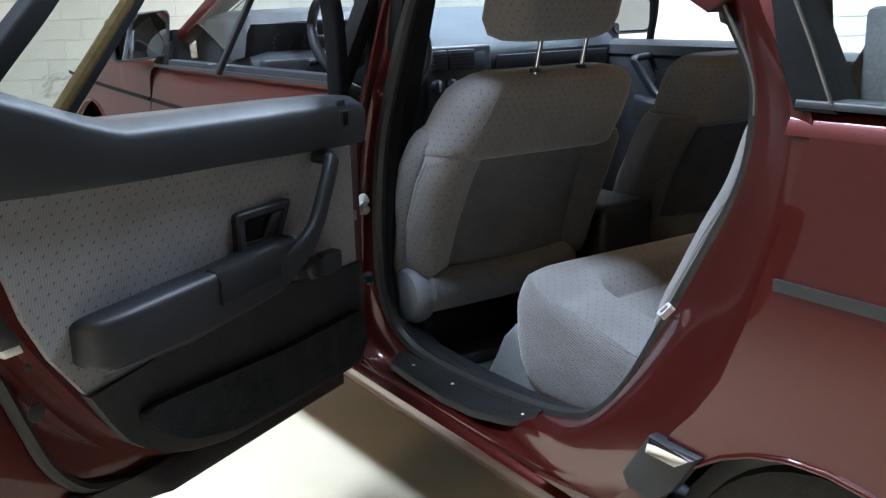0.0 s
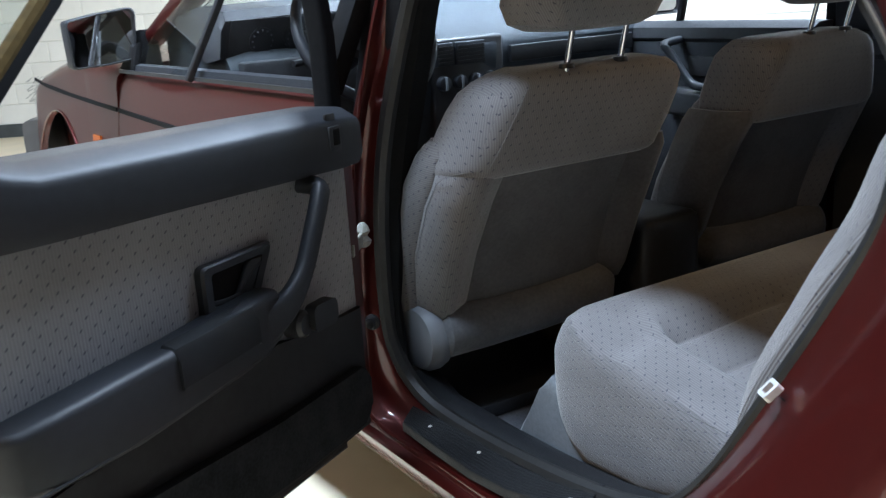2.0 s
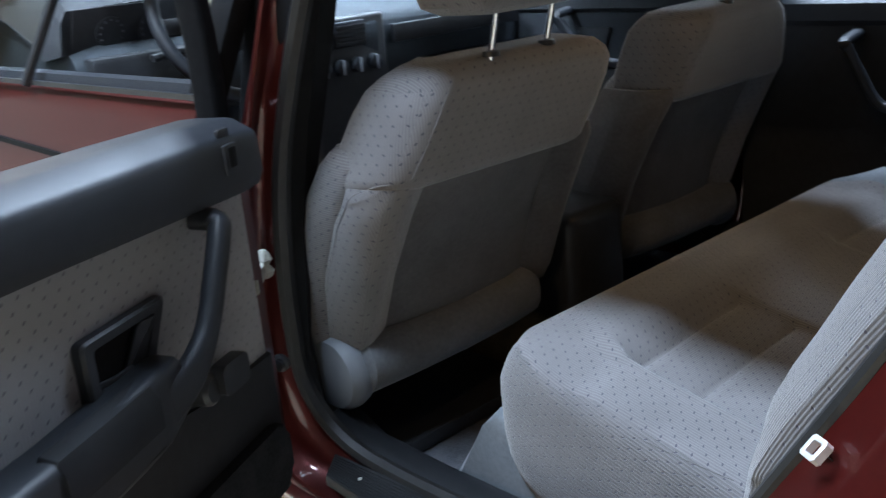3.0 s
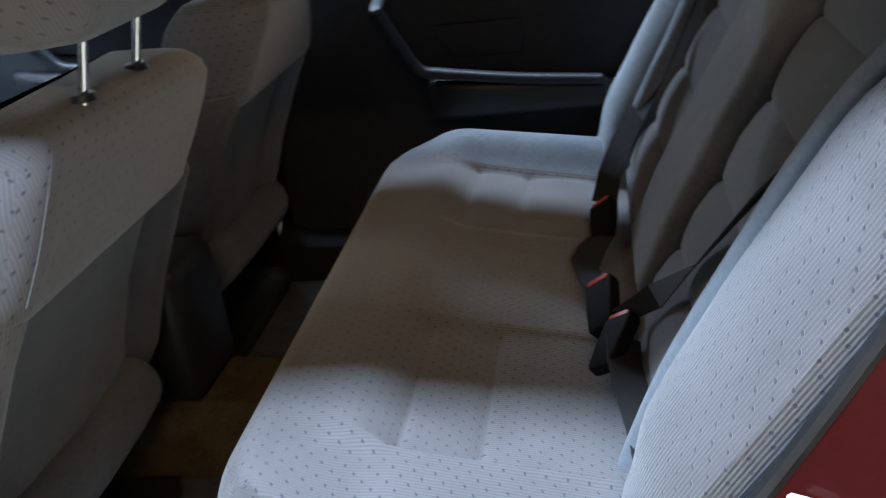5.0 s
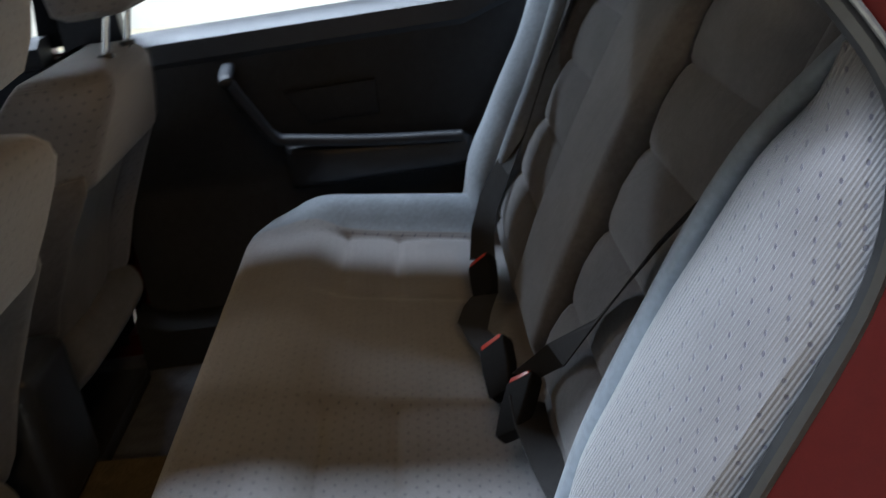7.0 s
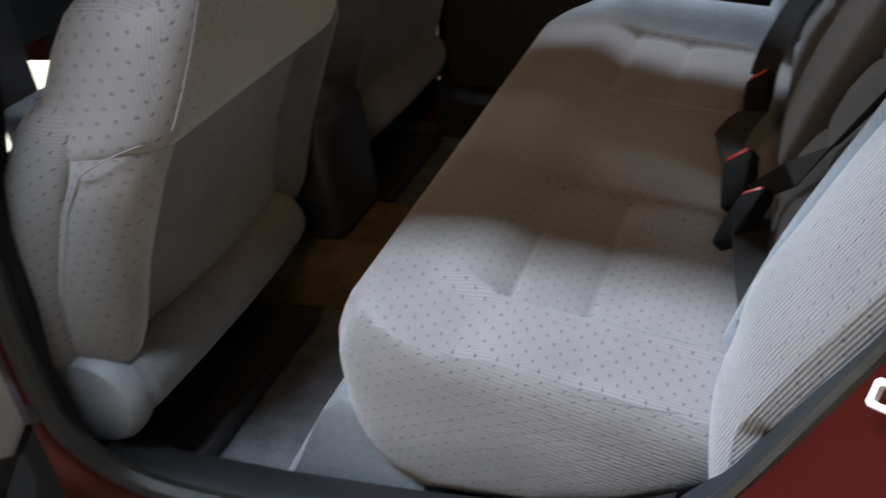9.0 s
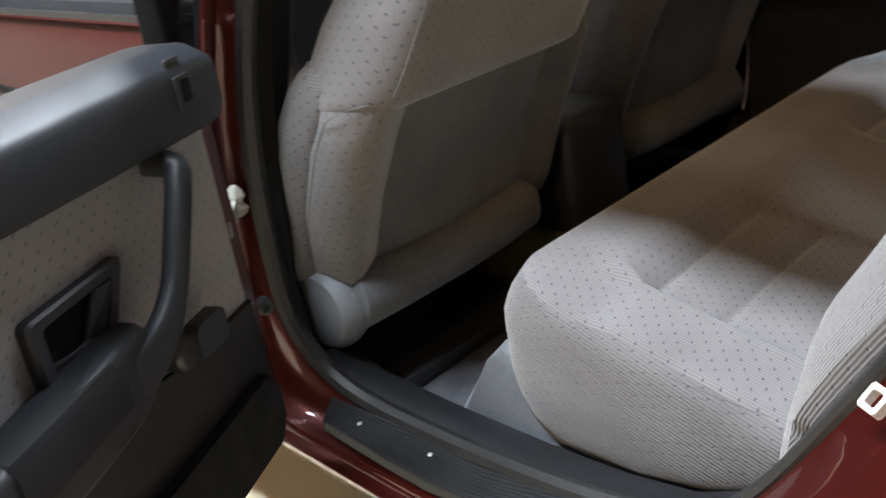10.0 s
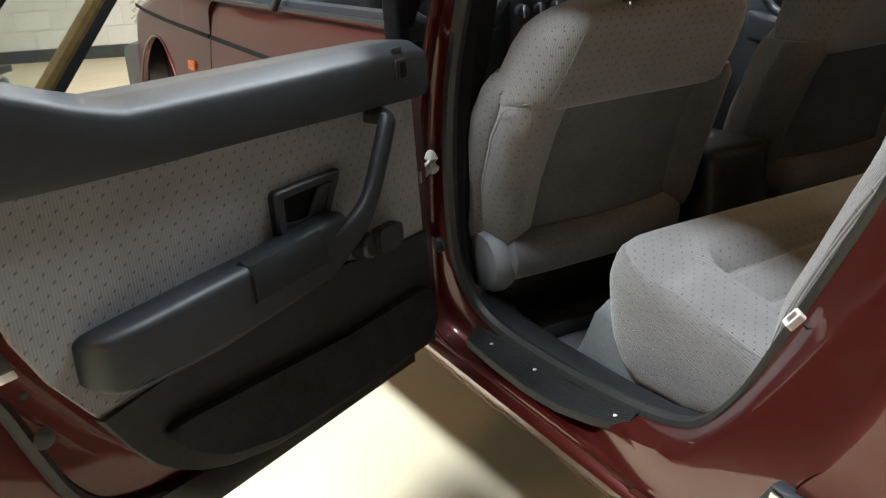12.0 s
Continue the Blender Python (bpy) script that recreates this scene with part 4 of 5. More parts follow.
q = part("quarter_pane", prism([(0.79, 1.07), (0.60, 1.235), (0.47, 1.35), (0.57, 1.36), (0.70, 1.285), (0.80, 1.21), (0.92, 1.12)], lambda a, b, d: dp(a, b, d - 0.13 * (b - 1.0)), -0.055, -0.051), M_GLASS, DOOR, "fixed quarter pane")
q.visible_shadow = False
# latch on the door's shut face, and its hinges and check strap
LATCH = part("latch", prism(rrect(0.735, 0.80, 0.0, 0.045, 0.008, 2), lambda a, b, d: dp(0.965 + 0.42 * (a - 0.735) + d, a, b - 0.060), -0.03, 0.010, 0.003), M_PLASTIC_DK, DOOR, "black door latch")
part("latch_claw", prism(rrect(0.72, 0.745, 0.0, 0.030, 0.005, 2), lambda a, b, d: dp(0.960 + 0.42 * (a - 0.735) + d, a, b - 0.052), -0.02, 0.014, 0.003), M_STEEL, LATCH, "steel latch claw")
part("check_strap", sweep([Vector((0.055, 0.15, 0.745)), Vector((0.02, 0.10, 0.75)), Vector((-0.03, 0.04, 0.75))], rrect(-0.004, 0.004, -0.012, 0.012, 0.002, 2)), M_GREASE, DOOR, "greased check strap")
part("hinge", loft([[Vector((0.042 + a, 0.128 + b, z)) for a, b in rrect(-0.010 - g, 0.010 + g, -0.013 - g, 0.010 + g, 0.006, 3)] for z, g in ((0.728, -0.005), (0.732, 0.0), (0.742, 0.003), (0.752, -0.003), (0.761, 0.002), (0.772, -0.001), (0.778, -0.005))]), M_GREASE, CAR, "grease-covered door hinge")
part("hinge_bolt", disc((0.055, 0.142, 0.561), (-1, -0.6, 0), [(0.0, 0.017), (0.006, 0.017), (0.01, 0.012), (0.016, 0.011), (0.018, 0.005)], 12), M_PLASTIC_DK, CAR, "black bolt head")

# ---- the cabin ----
for fl in (False, True):
    part("sill_carpet_trim", loft([[Vector((mx(x) if fl else x, y, z)) for x, z in ((0.10, 0.30), (0.10, 0.372), (0.125, 0.392 + e), (0.175, 0.395 + e), (0.21, 0.375 + e), (0.215, 0.28))] for y, e in ((0.14, 0.03), (0.07, 0.0), (-0.1, -0.004), (-0.3, 0.0), (-0.45, 0.01), (-0.56, 0.03), (-0.64, 0.07))]), M_SCUFF, CAR, "black inner sill trim")
part("b_pillar_trim", loft([[Vector((x, y + o, z)) for x, y in ((0.10, 0.16), (0.106, 0.135), (0.10 + w * 0.5, 0.122), (0.10 + w, 0.145), (0.10 + w, 0.26), (0.10, 0.26))] for z, o, w in ((0.36, -0.02, 0.035), (0.46, 0.0, 0.035), (0.58, 0.022, 0.04), (0.78, 0.018, 0.07), (0.97, -0.02, 0.10), (1.22, -0.12, 0.10), (1.38, -0.17, 0.10))]), M_FRAME, CAR, "black inner door pillar trim")


def seat_y(z):
    """The rear face of a front seat's back."""
    return -0.116 + 0.28 * (1.057 - z)


def hsec(x0, x1, y0, y1, z, r, tilt=0.0):
    return [Vector((x, y, z - tilt * (y - y0))) for x, y in rrect(x0, x1, y0, y1, r, 5)]


DIP = [(0.40, 0.055), (0.62, 0.055), (0.72, 0.045), (0.80, 0.025), (0.88, 0.0), (1.4, 0.0)]


def front_seat(xc, mirror, wing_out, fore=0.0):
    """Seen from behind: a bevelled upper block over a sunken panel between side pads, with wings wrapping forward."""
    s = -1 if mirror else 1

    def back(x, y, z, dip=1.0):
        return Vector((xc + s * x, fore + seat_y(z) + dip * lerp_table(DIP, z) + y, z))

    def blk(rows, r=0.02, seg=4, dip=1.0):
        return loft([[back(x, y, z, dip) for x, y in round_poly(pts, r, seg)] for z, pts in rows])

    seat = part("front_seat", blk([(z, [(-0.23, 0.045), (-0.20, 0.030 + e), (-0.13, 0.018 + e), (0.0, 0.012 + e), (0.13, 0.018 + e), (0.20, 0.030 + e), (0.225, 0.045), (0.225, 0.12), (-0.23, 0.12)]) for z, e in ((0.47, 0.02), (0.50, 0.0), (0.62, 0.0), (0.72, 0.0), (0.80, 0.0), (0.88, 0.0), (0.92, 0.0))], 0.012), M_PLAIN, CAR, "grey velour front seat")

    def up(a, b, fl, fr, y0, y1, t=0.0):
        qs = [math.pi / 2 * k / 9 for k in range(10)]
        arc = [(a + 0.015 - (fl + 0.015) * math.sin(q), y0 + 0.10 * (1 - math.cos(q))) for q in reversed(qs)]
        return arc + [(b - 0.03 + (fr + 0.042) * math.sin(q), y0 - t + 0.10 * (1 - math.cos(q))) for q in qs] + [(b + fr + 0.012, y1), (a - fl, y1)]

    UP = [(0.858, -0.232, 0.195, 0.05, 0.012, 0.006, 0.14, 0.0), (0.864, -0.236, 0.203, 0.054, 0.014, -0.004, 0.145, 0.0), (0.872, -0.237, 0.209, 0.055, 0.017, -0.009, 0.145, 0.0), (0.885, -0.236, 0.212, 0.055, 0.018, -0.010, 0.15, 0.0), (0.93, -0.214, 0.218, 0.062, 0.018, -0.012, 0.15, 0.010),
          (0.985, -0.189, 0.218, 0.066, 0.016, -0.011, 0.145, 0.024), (1.02, -0.172, 0.214, 0.062, 0.014, -0.008, 0.14, 0.032), (1.04, -0.155, 0.204, 0.055, 0.012, 0.0, 0.13, 0.034), (1.055, -0.13, 0.19, 0.045, 0.01, 0.014, 0.12, 0.032), (1.062, -0.10, 0.165, 0.03, 0.005, 0.03, 0.10, 0.026)]
    part("upper_pad", blk([(z, up(*v)) for z, *v in UP], 0.012, 4, 0.0), M_FAB, seat, "grey ticked velour upper back")

    def sp(p, a, f, y0, y1, g=1):
        """Side pad: sloping inner wall, crest, and a flank rounding forward."""
        arc = [(p - 0.018 - (p - 0.018 - a + f) * math.sin(q), y0 + 0.09 * (1 - math.cos(q))) for q in [math.pi / 2 * k / 9 for k in range(10)]]
        return [(g * x, y) for x, y in [(p + 0.045, y0 + 0.034), (p + 0.03, y0 + 0.022), (p - 0.006, y0 + 0.003)] + arc + [(a - f + 0.01, y1), (p + 0.045, y1)]]

    PADS = [(0.522, -0.232, -0.240, 0.015, 0.03, 0.10), (0.532, -0.232, -0.247, 0.025, 0.008, 0.12), (0.57, -0.232, -0.254, 0.034, -0.004, 0.14), (0.68, -0.228, -0.256, 0.044, -0.008, 0.15), (0.80, -0.220, -0.250, 0.051, -0.009, 0.16), (0.866, -0.212, -0.240, 0.052, -0.007, 0.17), (0.892, -0.210, -0.234, 0.046, 0.004, 0.17)]
    part("side_pad", blk([(z, sp(*v)) for z, *v in PADS], 0.004), M_FAB, seat, "grey ticked side pad")
    part("side_pad", blk([(z, sp(p + 0.008, a + 0.02, *v, -1)) for z, p, a, *v in PADS], 0.004), M_PLAIN, seat)
    for sgn, o, zt in ((-1, wing_out, 0.935), (1, 0.252, 0.93)):
        rows = []
        for z, g, h in ((0.53, 0.02, 0.0), (0.56, 0.006, 0.0), (0.70, 0.0, 0.01), (0.84, 0.004, 0.012), (0.90, 0.014, 0.02), (0.925, 0.028, 0.035), (zt, 0.045, 0.055)):
            w = 0.075 - g
            a = sgn * (o - g)
            rows.append((z, [(a - sgn * w, 0.07 + h), (a - sgn * 0.012, 0.075 + h), (a, 0.11 + h), (a, 0.19 - h), (a - sgn * 0.03, 0.21 - h), (a - sgn * w, 0.20 - h)]))
        part("wing", blk(rows, 0.016), M_FAB_SIDE, seat, "padded seat wing")
    pipe = [back(a - 0.004, y0 + 0.10 * (1 - math.sqrt(1 - (0.019 / (fl + 0.015)) ** 2)) - 0.003, z, 0.0) for z, a, b, fl, fr, y0, y1, t in UP[3:8]]
    part("piping", tube(smooth_line(pipe, 3), 0.0008, 6), M_PIPING, seat, "pale seam piping")
    pipe = [(-0.298, 0.85, 0.073), (-0.296, 0.866, 0.055), (-0.275, 0.878, 0.022), (-0.238, 0.876, -0.003), (-0.20, 0.872, -0.012)]
    part("piping", tube(smooth_line([back(x, y, z) for x, z, y in pipe], 3), 0.0008, 6), M_PIPING, seat)
    pipe = [(-0.296, 0.85, 0.075), (-0.301, 0.80, 0.078), (-0.300, 0.68, 0.08), (-0.287, 0.57, 0.082), (-0.272, 0.535, 0.085)]
    part("piping", tube([back(x, y, z) for x, z, y in pipe], 0.0008, 6), M_PIPING, seat)
    part("seat_roll", sweep([Vector((xc + s * x, fore + seat_y(0.52) + 0.070 + e, 0.508 + f)) for x, e, f in ((-0.255, 0.010, 0.0), (-0.25, 0.0, 0), (-0.15, -0.004, 0), (0.0, -0.006, 0.002), (0.12, -0.004, 0.006), (0.19, 0.002, 0.010), (0.225, 0.012, 0.016))], lambda t: circ(0.046 * min(1.0, 0.5 + 4 * min(t, 1 - t)), 16, 0.055 * min(1.0, 0.5 + 4 * min(t, 1 - t))), (0, 0, 1)), M_ROLL, seat, "grey cloth roll at the foot of the backrest")
    part("seat_cushion", loft([hsec(xc - 0.25, xc + 0.25, fore + 0.20 + a, fore + 0.64 - a, z, 0.05) for z, a in ((0.40, 0.03), (0.43, 0.0), (0.48, 0.0), (0.50, 0.02), (0.515, 0.06))]), M_FAB, seat, "grey seat cushion")
    part("recliner_cover", loft([[Vector((xc + s * x, fore + 0.158 + a, 0.492 + b)) for a, b in rrect(-0.084 - g, 0.080 + g, -0.072 - g, 0.074 + g, 0.070, 6)] for x, g in ((-0.25, -0.004), (-0.265, 0.0), (-0.285, 0.0), (-0.298, -0.008), (-0.302, -0.03))]), M_GREYPL, seat, "grey plastic recliner cover")
    part("seat_rail", box(xc - 0.2, xc + 0.2, fore + 0.08, fore + 0.5, 0.286, 0.32, 0.006), M_PLASTIC_DK, seat)

    def hd(w, y0, y1, f):
        return [(-w - 0.02, y0 - 0.04), (w - 0.02, y0 - 0.04), (w + f * 0.5 - 0.015, y0 + 0.01), (w + f * 0.5 - 0.01, y1 - 0.03), (-w - f - 0.01, y1 - 0.03), (-w - f - 0.01, y0 + 0.02)]

    hr = part("headrest", blk([(1.128, hd(0.085, 0.035, 0.08, 0.02)), (1.131, hd(0.10, 0.02, 0.10, 0.035)), (1.145, hd(0.118, 0.0, 0.12, 0.045)), (1.18, hd(0.128, -0.006, 0.13, 0.05)), (1.23, hd(0.130, -0.006, 0.125, 0.05)), (1.27, hd(0.122, 0.0, 0.11, 0.048)), (1.292, hd(0.105, 0.014, 0.10, 0.04)), (1.30, hd(0.085, 0.035, 0.08, 0.02))], 0.018), M_FAB, seat, "grey ticked headrest")
    for x in (-0.069, 0.069):
        part("post", tube([Vector((xc + x, fore + seat_y(z) + 0.010, z)) for z in (1.03, 1.08, 1.15)], 0.006, 10), M_CHROME, hr, "chrome headrest post")
        part("post_socket", disc((xc + x, fore + seat_y(1.06) + 0.010, 1.058), (0, 0, 1), [(0, 0.016), (0.008, 0.014), (0.009, 0.008)], 14), M_PLASTIC_DK, hr)
    return seat


front_seat(0.456, False, 0.315)
front_seat(mx(0.456), True, 0.285, 0.04)

# rear bench
XL, XR = 0.235, mx(0.235)


def crease(y):
    """How far in from the cushion's end its outer lump meets the seat."""
    return 0.115


def bench_top(x, y):
    """Height of the cushion: rolled front band, raised outer lumps, two sunken seats with cross channels, all falling to the rear."""
    e = min(x - XL, XR - x)
    xx = x if x < CX else mx(x)
    back = max(0.0, -y - 0.42)
    z = 0.602 + 0.028 * step(y, -0.44, -0.33) - 0.19 * back
    ec = crease(y) + 0.05 * step(y, -0.40, -0.30)
    if x > CX:
        lump, edge = 0.676 - 0.15 * max(0.0, -y - 0.31), 0.050
    else:
        lump, edge = 0.602 - 0.22 * max(0.0, -y - 0.41) - 0.25 * max(0.0, 0.086 - e), 0.089
    z += (lump - z) * (1 - step(e, edge, ec + (0.004 if x > CX else -0.003))) * step(-y, 0.21, 0.38)
    across = step(e, ec - 0.006, ec + 0.010) * step(-xx, -0.680, -0.645)
    z -= (0.027 - 0.013 * step(xx, 0.36, 0.60)) * (0.6 if x > CX else 1.0) * across * step(-y, 0.345, 0.412)
    seat = step(-y, 0.388, 0.404)
    sunk = across * seat
    for a, b, h in ((0.403, 0.505, 0.006), (0.505, 0.70, 0.008)):
        if a < -y < b:
            z += h * sunk * math.sin(math.pi * (-y - a) / (b - a)) ** 0.7
    z -= 0.004 * sunk * math.exp(-((-y - 0.505) / 0.006) ** 2) + 0.005 * across * math.exp(-((-y - 0.402) / 0.006) ** 2)
    z -= 0.002 * math.exp(-((xx - 0.664) / 0.008) ** 2) * seat
    z -= 0.003 * math.exp(-((e - ec) / 0.006) ** 2) * seat
    f = max(0.0, y + 0.245) / 0.072
    return z - 0.075 * min(f, 1.0) ** 2.4


YS = [-0.78, -0.74, -0.70, -0.685, -0.66, -0.63, -0.60, -0.57, -0.545, -0.525, -0.516, -0.510, -0.505, -0.500, -0.494, -0.485, -0.465, -0.445, -0.425, -0.412, -0.406, -0.402, -0.398, -0.394, -0.39, -0.386, -0.375, -0.36, -0.34, -0.31, -0.28, -0.25, -0.23, -0.212, -0.196, -0.184, -0.176, -0.173]


def bench_section(col, far=False):
    """The closed outline of the cushion for one column: drawn in towards the rounded ends, swept along the crease inside them."""
    kind, v, k = col
    out = []

    def place(y):
        c = crease(y)
        if kind == "end":
            return XL + 0.035 - 0.044 * math.sqrt(1 - k ** 5)
        if kind == "lump":
            return XL + 0.035 + (c - 0.035) * v
        if kind == "seat":
            return XL + c + (0.40 - XL - c) * v
        return v

    low = [(-0.172, 0.53), (-0.174, 0.46), (-0.184, 0.415), (-0.21, 0.375), (-0.27, 0.338), (-0.45, 0.335), (-0.60, 0.372), (-0.70, 0.42), (-0.775, 0.47)]
    for y, z in [(y, None) for y in YS] + low:
        x = place(y)
        xc = max(x, XL + 0.033)
        zz = bench_top(mx(xc) if far else xc, y) if z is None else z
        back = 0.034 * (1 - step(xc - XL, 0.0, 0.10)) * step(y, -0.36, -0.17)
        ahead = 0.012 * (x - XL) / 1.2 * step(y, -0.32, -0.2)
        out.append(Vector((x, -0.45 + (y + ahead - back + 0.45) * k, 0.49 + (zz - 0.49) * k)))
    return out


cols = [("end", 0, k) for k in (0.2, 0.42, 0.6, 0.74, 0.84, 0.91, 0.955, 0.98, 0.994)]
cols += [("lump", v, 1.0) for v in (0.0, 0.15, 0.3, 0.45, 0.6, 0.64, 0.67, 0.72, 0.77, 0.82, 0.86, 0.90, 0.93, 0.965)]
cols += [("seat", v, 1.0) for v in (0.0, 0.05, 0.1, 0.15, 0.21, 0.32, 0.5, 0.7)]
cols += [("x", v, 1.0) for v in (0.40, 0.44, 0.50, 0.56, 0.62, 0.645, 0.655, 0.662, 0.668, 0.675, 0.685, 0.72, 0.78, CX)]
left = [bench_section(c) for c in cols]


def far_side(sec):
    return [Vector((mx(p.x), p.y + 0.012 * (mx(p.x) - p.x) / 1.2 * step(p.y, -0.32, -0.2), p.z)) for p in sec]


BENCH = part("rear_bench", loft(left + [far_side(bench_section(c, True)) for c in reversed(cols[:-1])]), M_FAB, CAR, "grey ticked velour rear bench", sharp=75)
BENCH.data.materials.append(M_FAB_END)
BENCH.data.materials.append(M_BLUEGREY)
uv = BENCH.data.uv_layers[0].data
for poly in BENCH.data.polygons:
    c, n = poly.center, poly.normal
    e = min(c.x - XL, XR - c.x)
    end = e < 0.07 and n.z < 0.78
    # slot 2: far end in plain blue-grey, the cool light put into its colour
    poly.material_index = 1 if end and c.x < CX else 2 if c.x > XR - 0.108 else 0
    for li in poly.loop_indices:
        p = BENCH.data.vertices[BENCH.data.loops[li].vertex_index].co
        if end:
            uv[li].uv = (p.y, p.z + 0.8 * min(p.x - XL, XR - p.x))
        else:
            uv[li].uv = (p.x, p.y + (0.57 - p.z) if n.y > 0.75 else p.y + 0.9 * min(0.0, p.z - 0.602))


SEAM = (Vector((-0.255, 0.583)), Vector((-0.64, 0.532)))
tree = BVHTree.FromPolygons([v.co for v in BENCH.data.vertices], [p.vertices for p in BENCH.data.polygons])
for fl in (False, True):
    line = []
    for k in range(9, 15):
        y, z = SEAM[0].lerp(SEAM[1], k / 14)
        if fl:
            at = tree.ray_cast(Vector((mx(-0.3), y, z)), Vector((-1, 0, 0)))[0]
        else:
            at = tree.ray_cast(Vector((-0.3, y, z)), Vector((1, 0, 0)))[0]
        if at:
            line.append(at)
    part("seam", tube(line, 0.0007, 6), M_PLAIN, BENCH, "stitched seam")


def back_y(z):
    return -0.735 - 0.58 * (z - 0.60)


def back_strip(x0, x1, lift, rows, name, material, label=""):
    secs = []
    for z, g in rows:
        y = back_y(z)
        n = Vector((0, 0.865, 0.5))
        base = Vector((0, y, z))
        sec = []
        for a, b in rrect(x0 - g * 0.2, x1 + g * 0.2, -0.10, lift + g, min(0.03, (x1 - x0) / 2.2), 4):
            p = base + n * b
            sec.append(Vector((a, p.y, p.z)))
        secs.append(sec)
    return part(name, loft(secs), material, BENCH, label)


def puffs(seams, top):
    """Rows of (height, swell): soft swells between stitched cross seams."""
    rows = [(0.56, -0.02), (0.575, 0.0)]
    for z0, z1 in zip(seams, seams[1:]):
        for t in (0.0, 0.06, 0.2, 0.5, 0.8, 0.94):
            rows.append((z0 + (z1 - z0) * t, -0.002 + 0.011 * math.sin(math.pi * t) ** 0.6 if t else -0.003))
    return rows + [(top - 0.02, 0.004), (top - 0.004, -0.012), (top, -0.05)]


rows_full = puffs((0.59, 0.685, 0.787, 0.897, 1.003, 1.11, 1.225), 1.25)
rows_flat = [(0.56, -0.02), (0.58, 0.0), (0.7, 0.006), (0.85, 0.012), (1.0, 0.010), (1.16, 0.004), (1.19, -0.02), (1.20, -0.05)]
for fl in (False, True):
    f = (lambda a, b: (mx(b), mx(a))) if fl else (lambda a, b: (a, b))
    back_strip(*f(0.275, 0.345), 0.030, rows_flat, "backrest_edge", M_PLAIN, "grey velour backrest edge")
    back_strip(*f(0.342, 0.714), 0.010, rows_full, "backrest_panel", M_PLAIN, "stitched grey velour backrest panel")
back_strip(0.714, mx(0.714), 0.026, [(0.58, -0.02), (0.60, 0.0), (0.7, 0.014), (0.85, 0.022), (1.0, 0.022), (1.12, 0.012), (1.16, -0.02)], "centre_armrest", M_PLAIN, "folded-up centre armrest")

# side bolsters beside the backrest
for fl in (False, True):
    secs = []
    for z, xi, yi, xo, yo in ((0.44, 0.30, -0.70, 0.19, -0.70), (0.47, 0.312, -0.70, 0.172, -0.70), (0.52, 0.318, -0.702, 0.165, -0.70), (0.58, 0.322, -0.706, 0.168, -0.708), (0.62, 0.328, -0.718, 0.152, -0.722), (0.70, 0.330, -0.752, 0.138, -0.768), (0.78, 0.325, -0.792, 0.130, -0.820), (0.86, 0.318, -0.835, 0.126, -0.868), (0.94, 0.302, -0.880, 0.126, -0.920), (1.02, 0.270, -0.922, 0.132, -0.952), (1.065, 0.235, -0.942, 0.142, -0.956), (1.10, 0.200, -0.955, 0.150, -0.958), (1.13, 0.172, -0.962, 0.156, -0.962)):
        far = 1.0 if fl and 0.57 < z < 1.09 else 0.0
        a, b = Vector((xi, yi + 0.025 * far, z)), Vector((xo, yo + 0.042 * far, z))
        d = (b - a).normalized()
        n = Vector((d.y, -d.x, 0)) * (1 if d.x < 0 else -1)
        n = n if n.y > 0 else -n
        w = (b - a).length
        sec = []
        for s, h in ((0.0, -0.03), (0.02, 0.008), (0.10, 0.030), (0.25, 0.044), (0.45, 0.050), (0.65, 0.044), (0.85, 0.028), (0.97, 0.004), (1.0, -0.03), (1.0, -0.10), (0.0, -0.10)):
            sec.append(a + d * (w * s) + n * (h * (1.0 if 0.66 < z < 1.03 else 0.6)))
        secs.append([Vector((mx(p.x), p.y, p.z)) if fl else p for p in sec])
    # far bolster takes the blue-grey too, standing for cool light on velour
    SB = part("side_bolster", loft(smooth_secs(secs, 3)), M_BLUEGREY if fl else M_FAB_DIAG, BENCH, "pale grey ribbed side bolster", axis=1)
    for loop, cell in zip(SB.data.loops, SB.data.uv_layers[0].data):
        p = SB.data.vertices[loop.vertex_index].co
        x = mx(p.x) if fl else p.x
        cell.uv = (x + 0.9 * (p.y + 0.71 + 0.55 * (p.z - 0.60)), p.z * 1.12)
    secs = []
    for z, x0, y0 in ((0.58, 0.324, -0.70), (0.62, 0.330, -0.716), (0.70, 0.332, -0.750), (0.78, 0.327, -0.79), (0.86, 0.320, -0.833), (0.94, 0.304, -0.873), (1.02, 0.272, -0.913), (1.065, 0.238, -0.935), (1.10, 0.203, -0.952), (1.13, 0.170, -0.965)):
        secs.append([Vector((mx(x0 + a) if fl else x0 + a, y0 + b, z)) for a, b in rrect(-0.006, 0.030, -0.05, 0.024, 0.016, 4)])
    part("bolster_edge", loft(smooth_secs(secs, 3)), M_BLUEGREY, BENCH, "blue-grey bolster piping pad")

part("pillar_trim", loft(smooth_secs([[Vector((x, y, z)) for x, y in ((0.122, yy - 0.016), (0.135, yy - 0.012), (0.165, yy - 0.016), (0.20, yy - 0.04), (0.122, yy - 0.04))] for z, yy in ((0.46, -0.615), (0.544, -0.69), (0.672, -0.765), (0.83, -0.87), (0.95, -0.94), (1.05, -0.957), (1.11, -0.945), (1.24, -0.885), (1.36, -0.80))], 4)), M_TRIM, CAR, "dark blue-grey rear pillar trim")
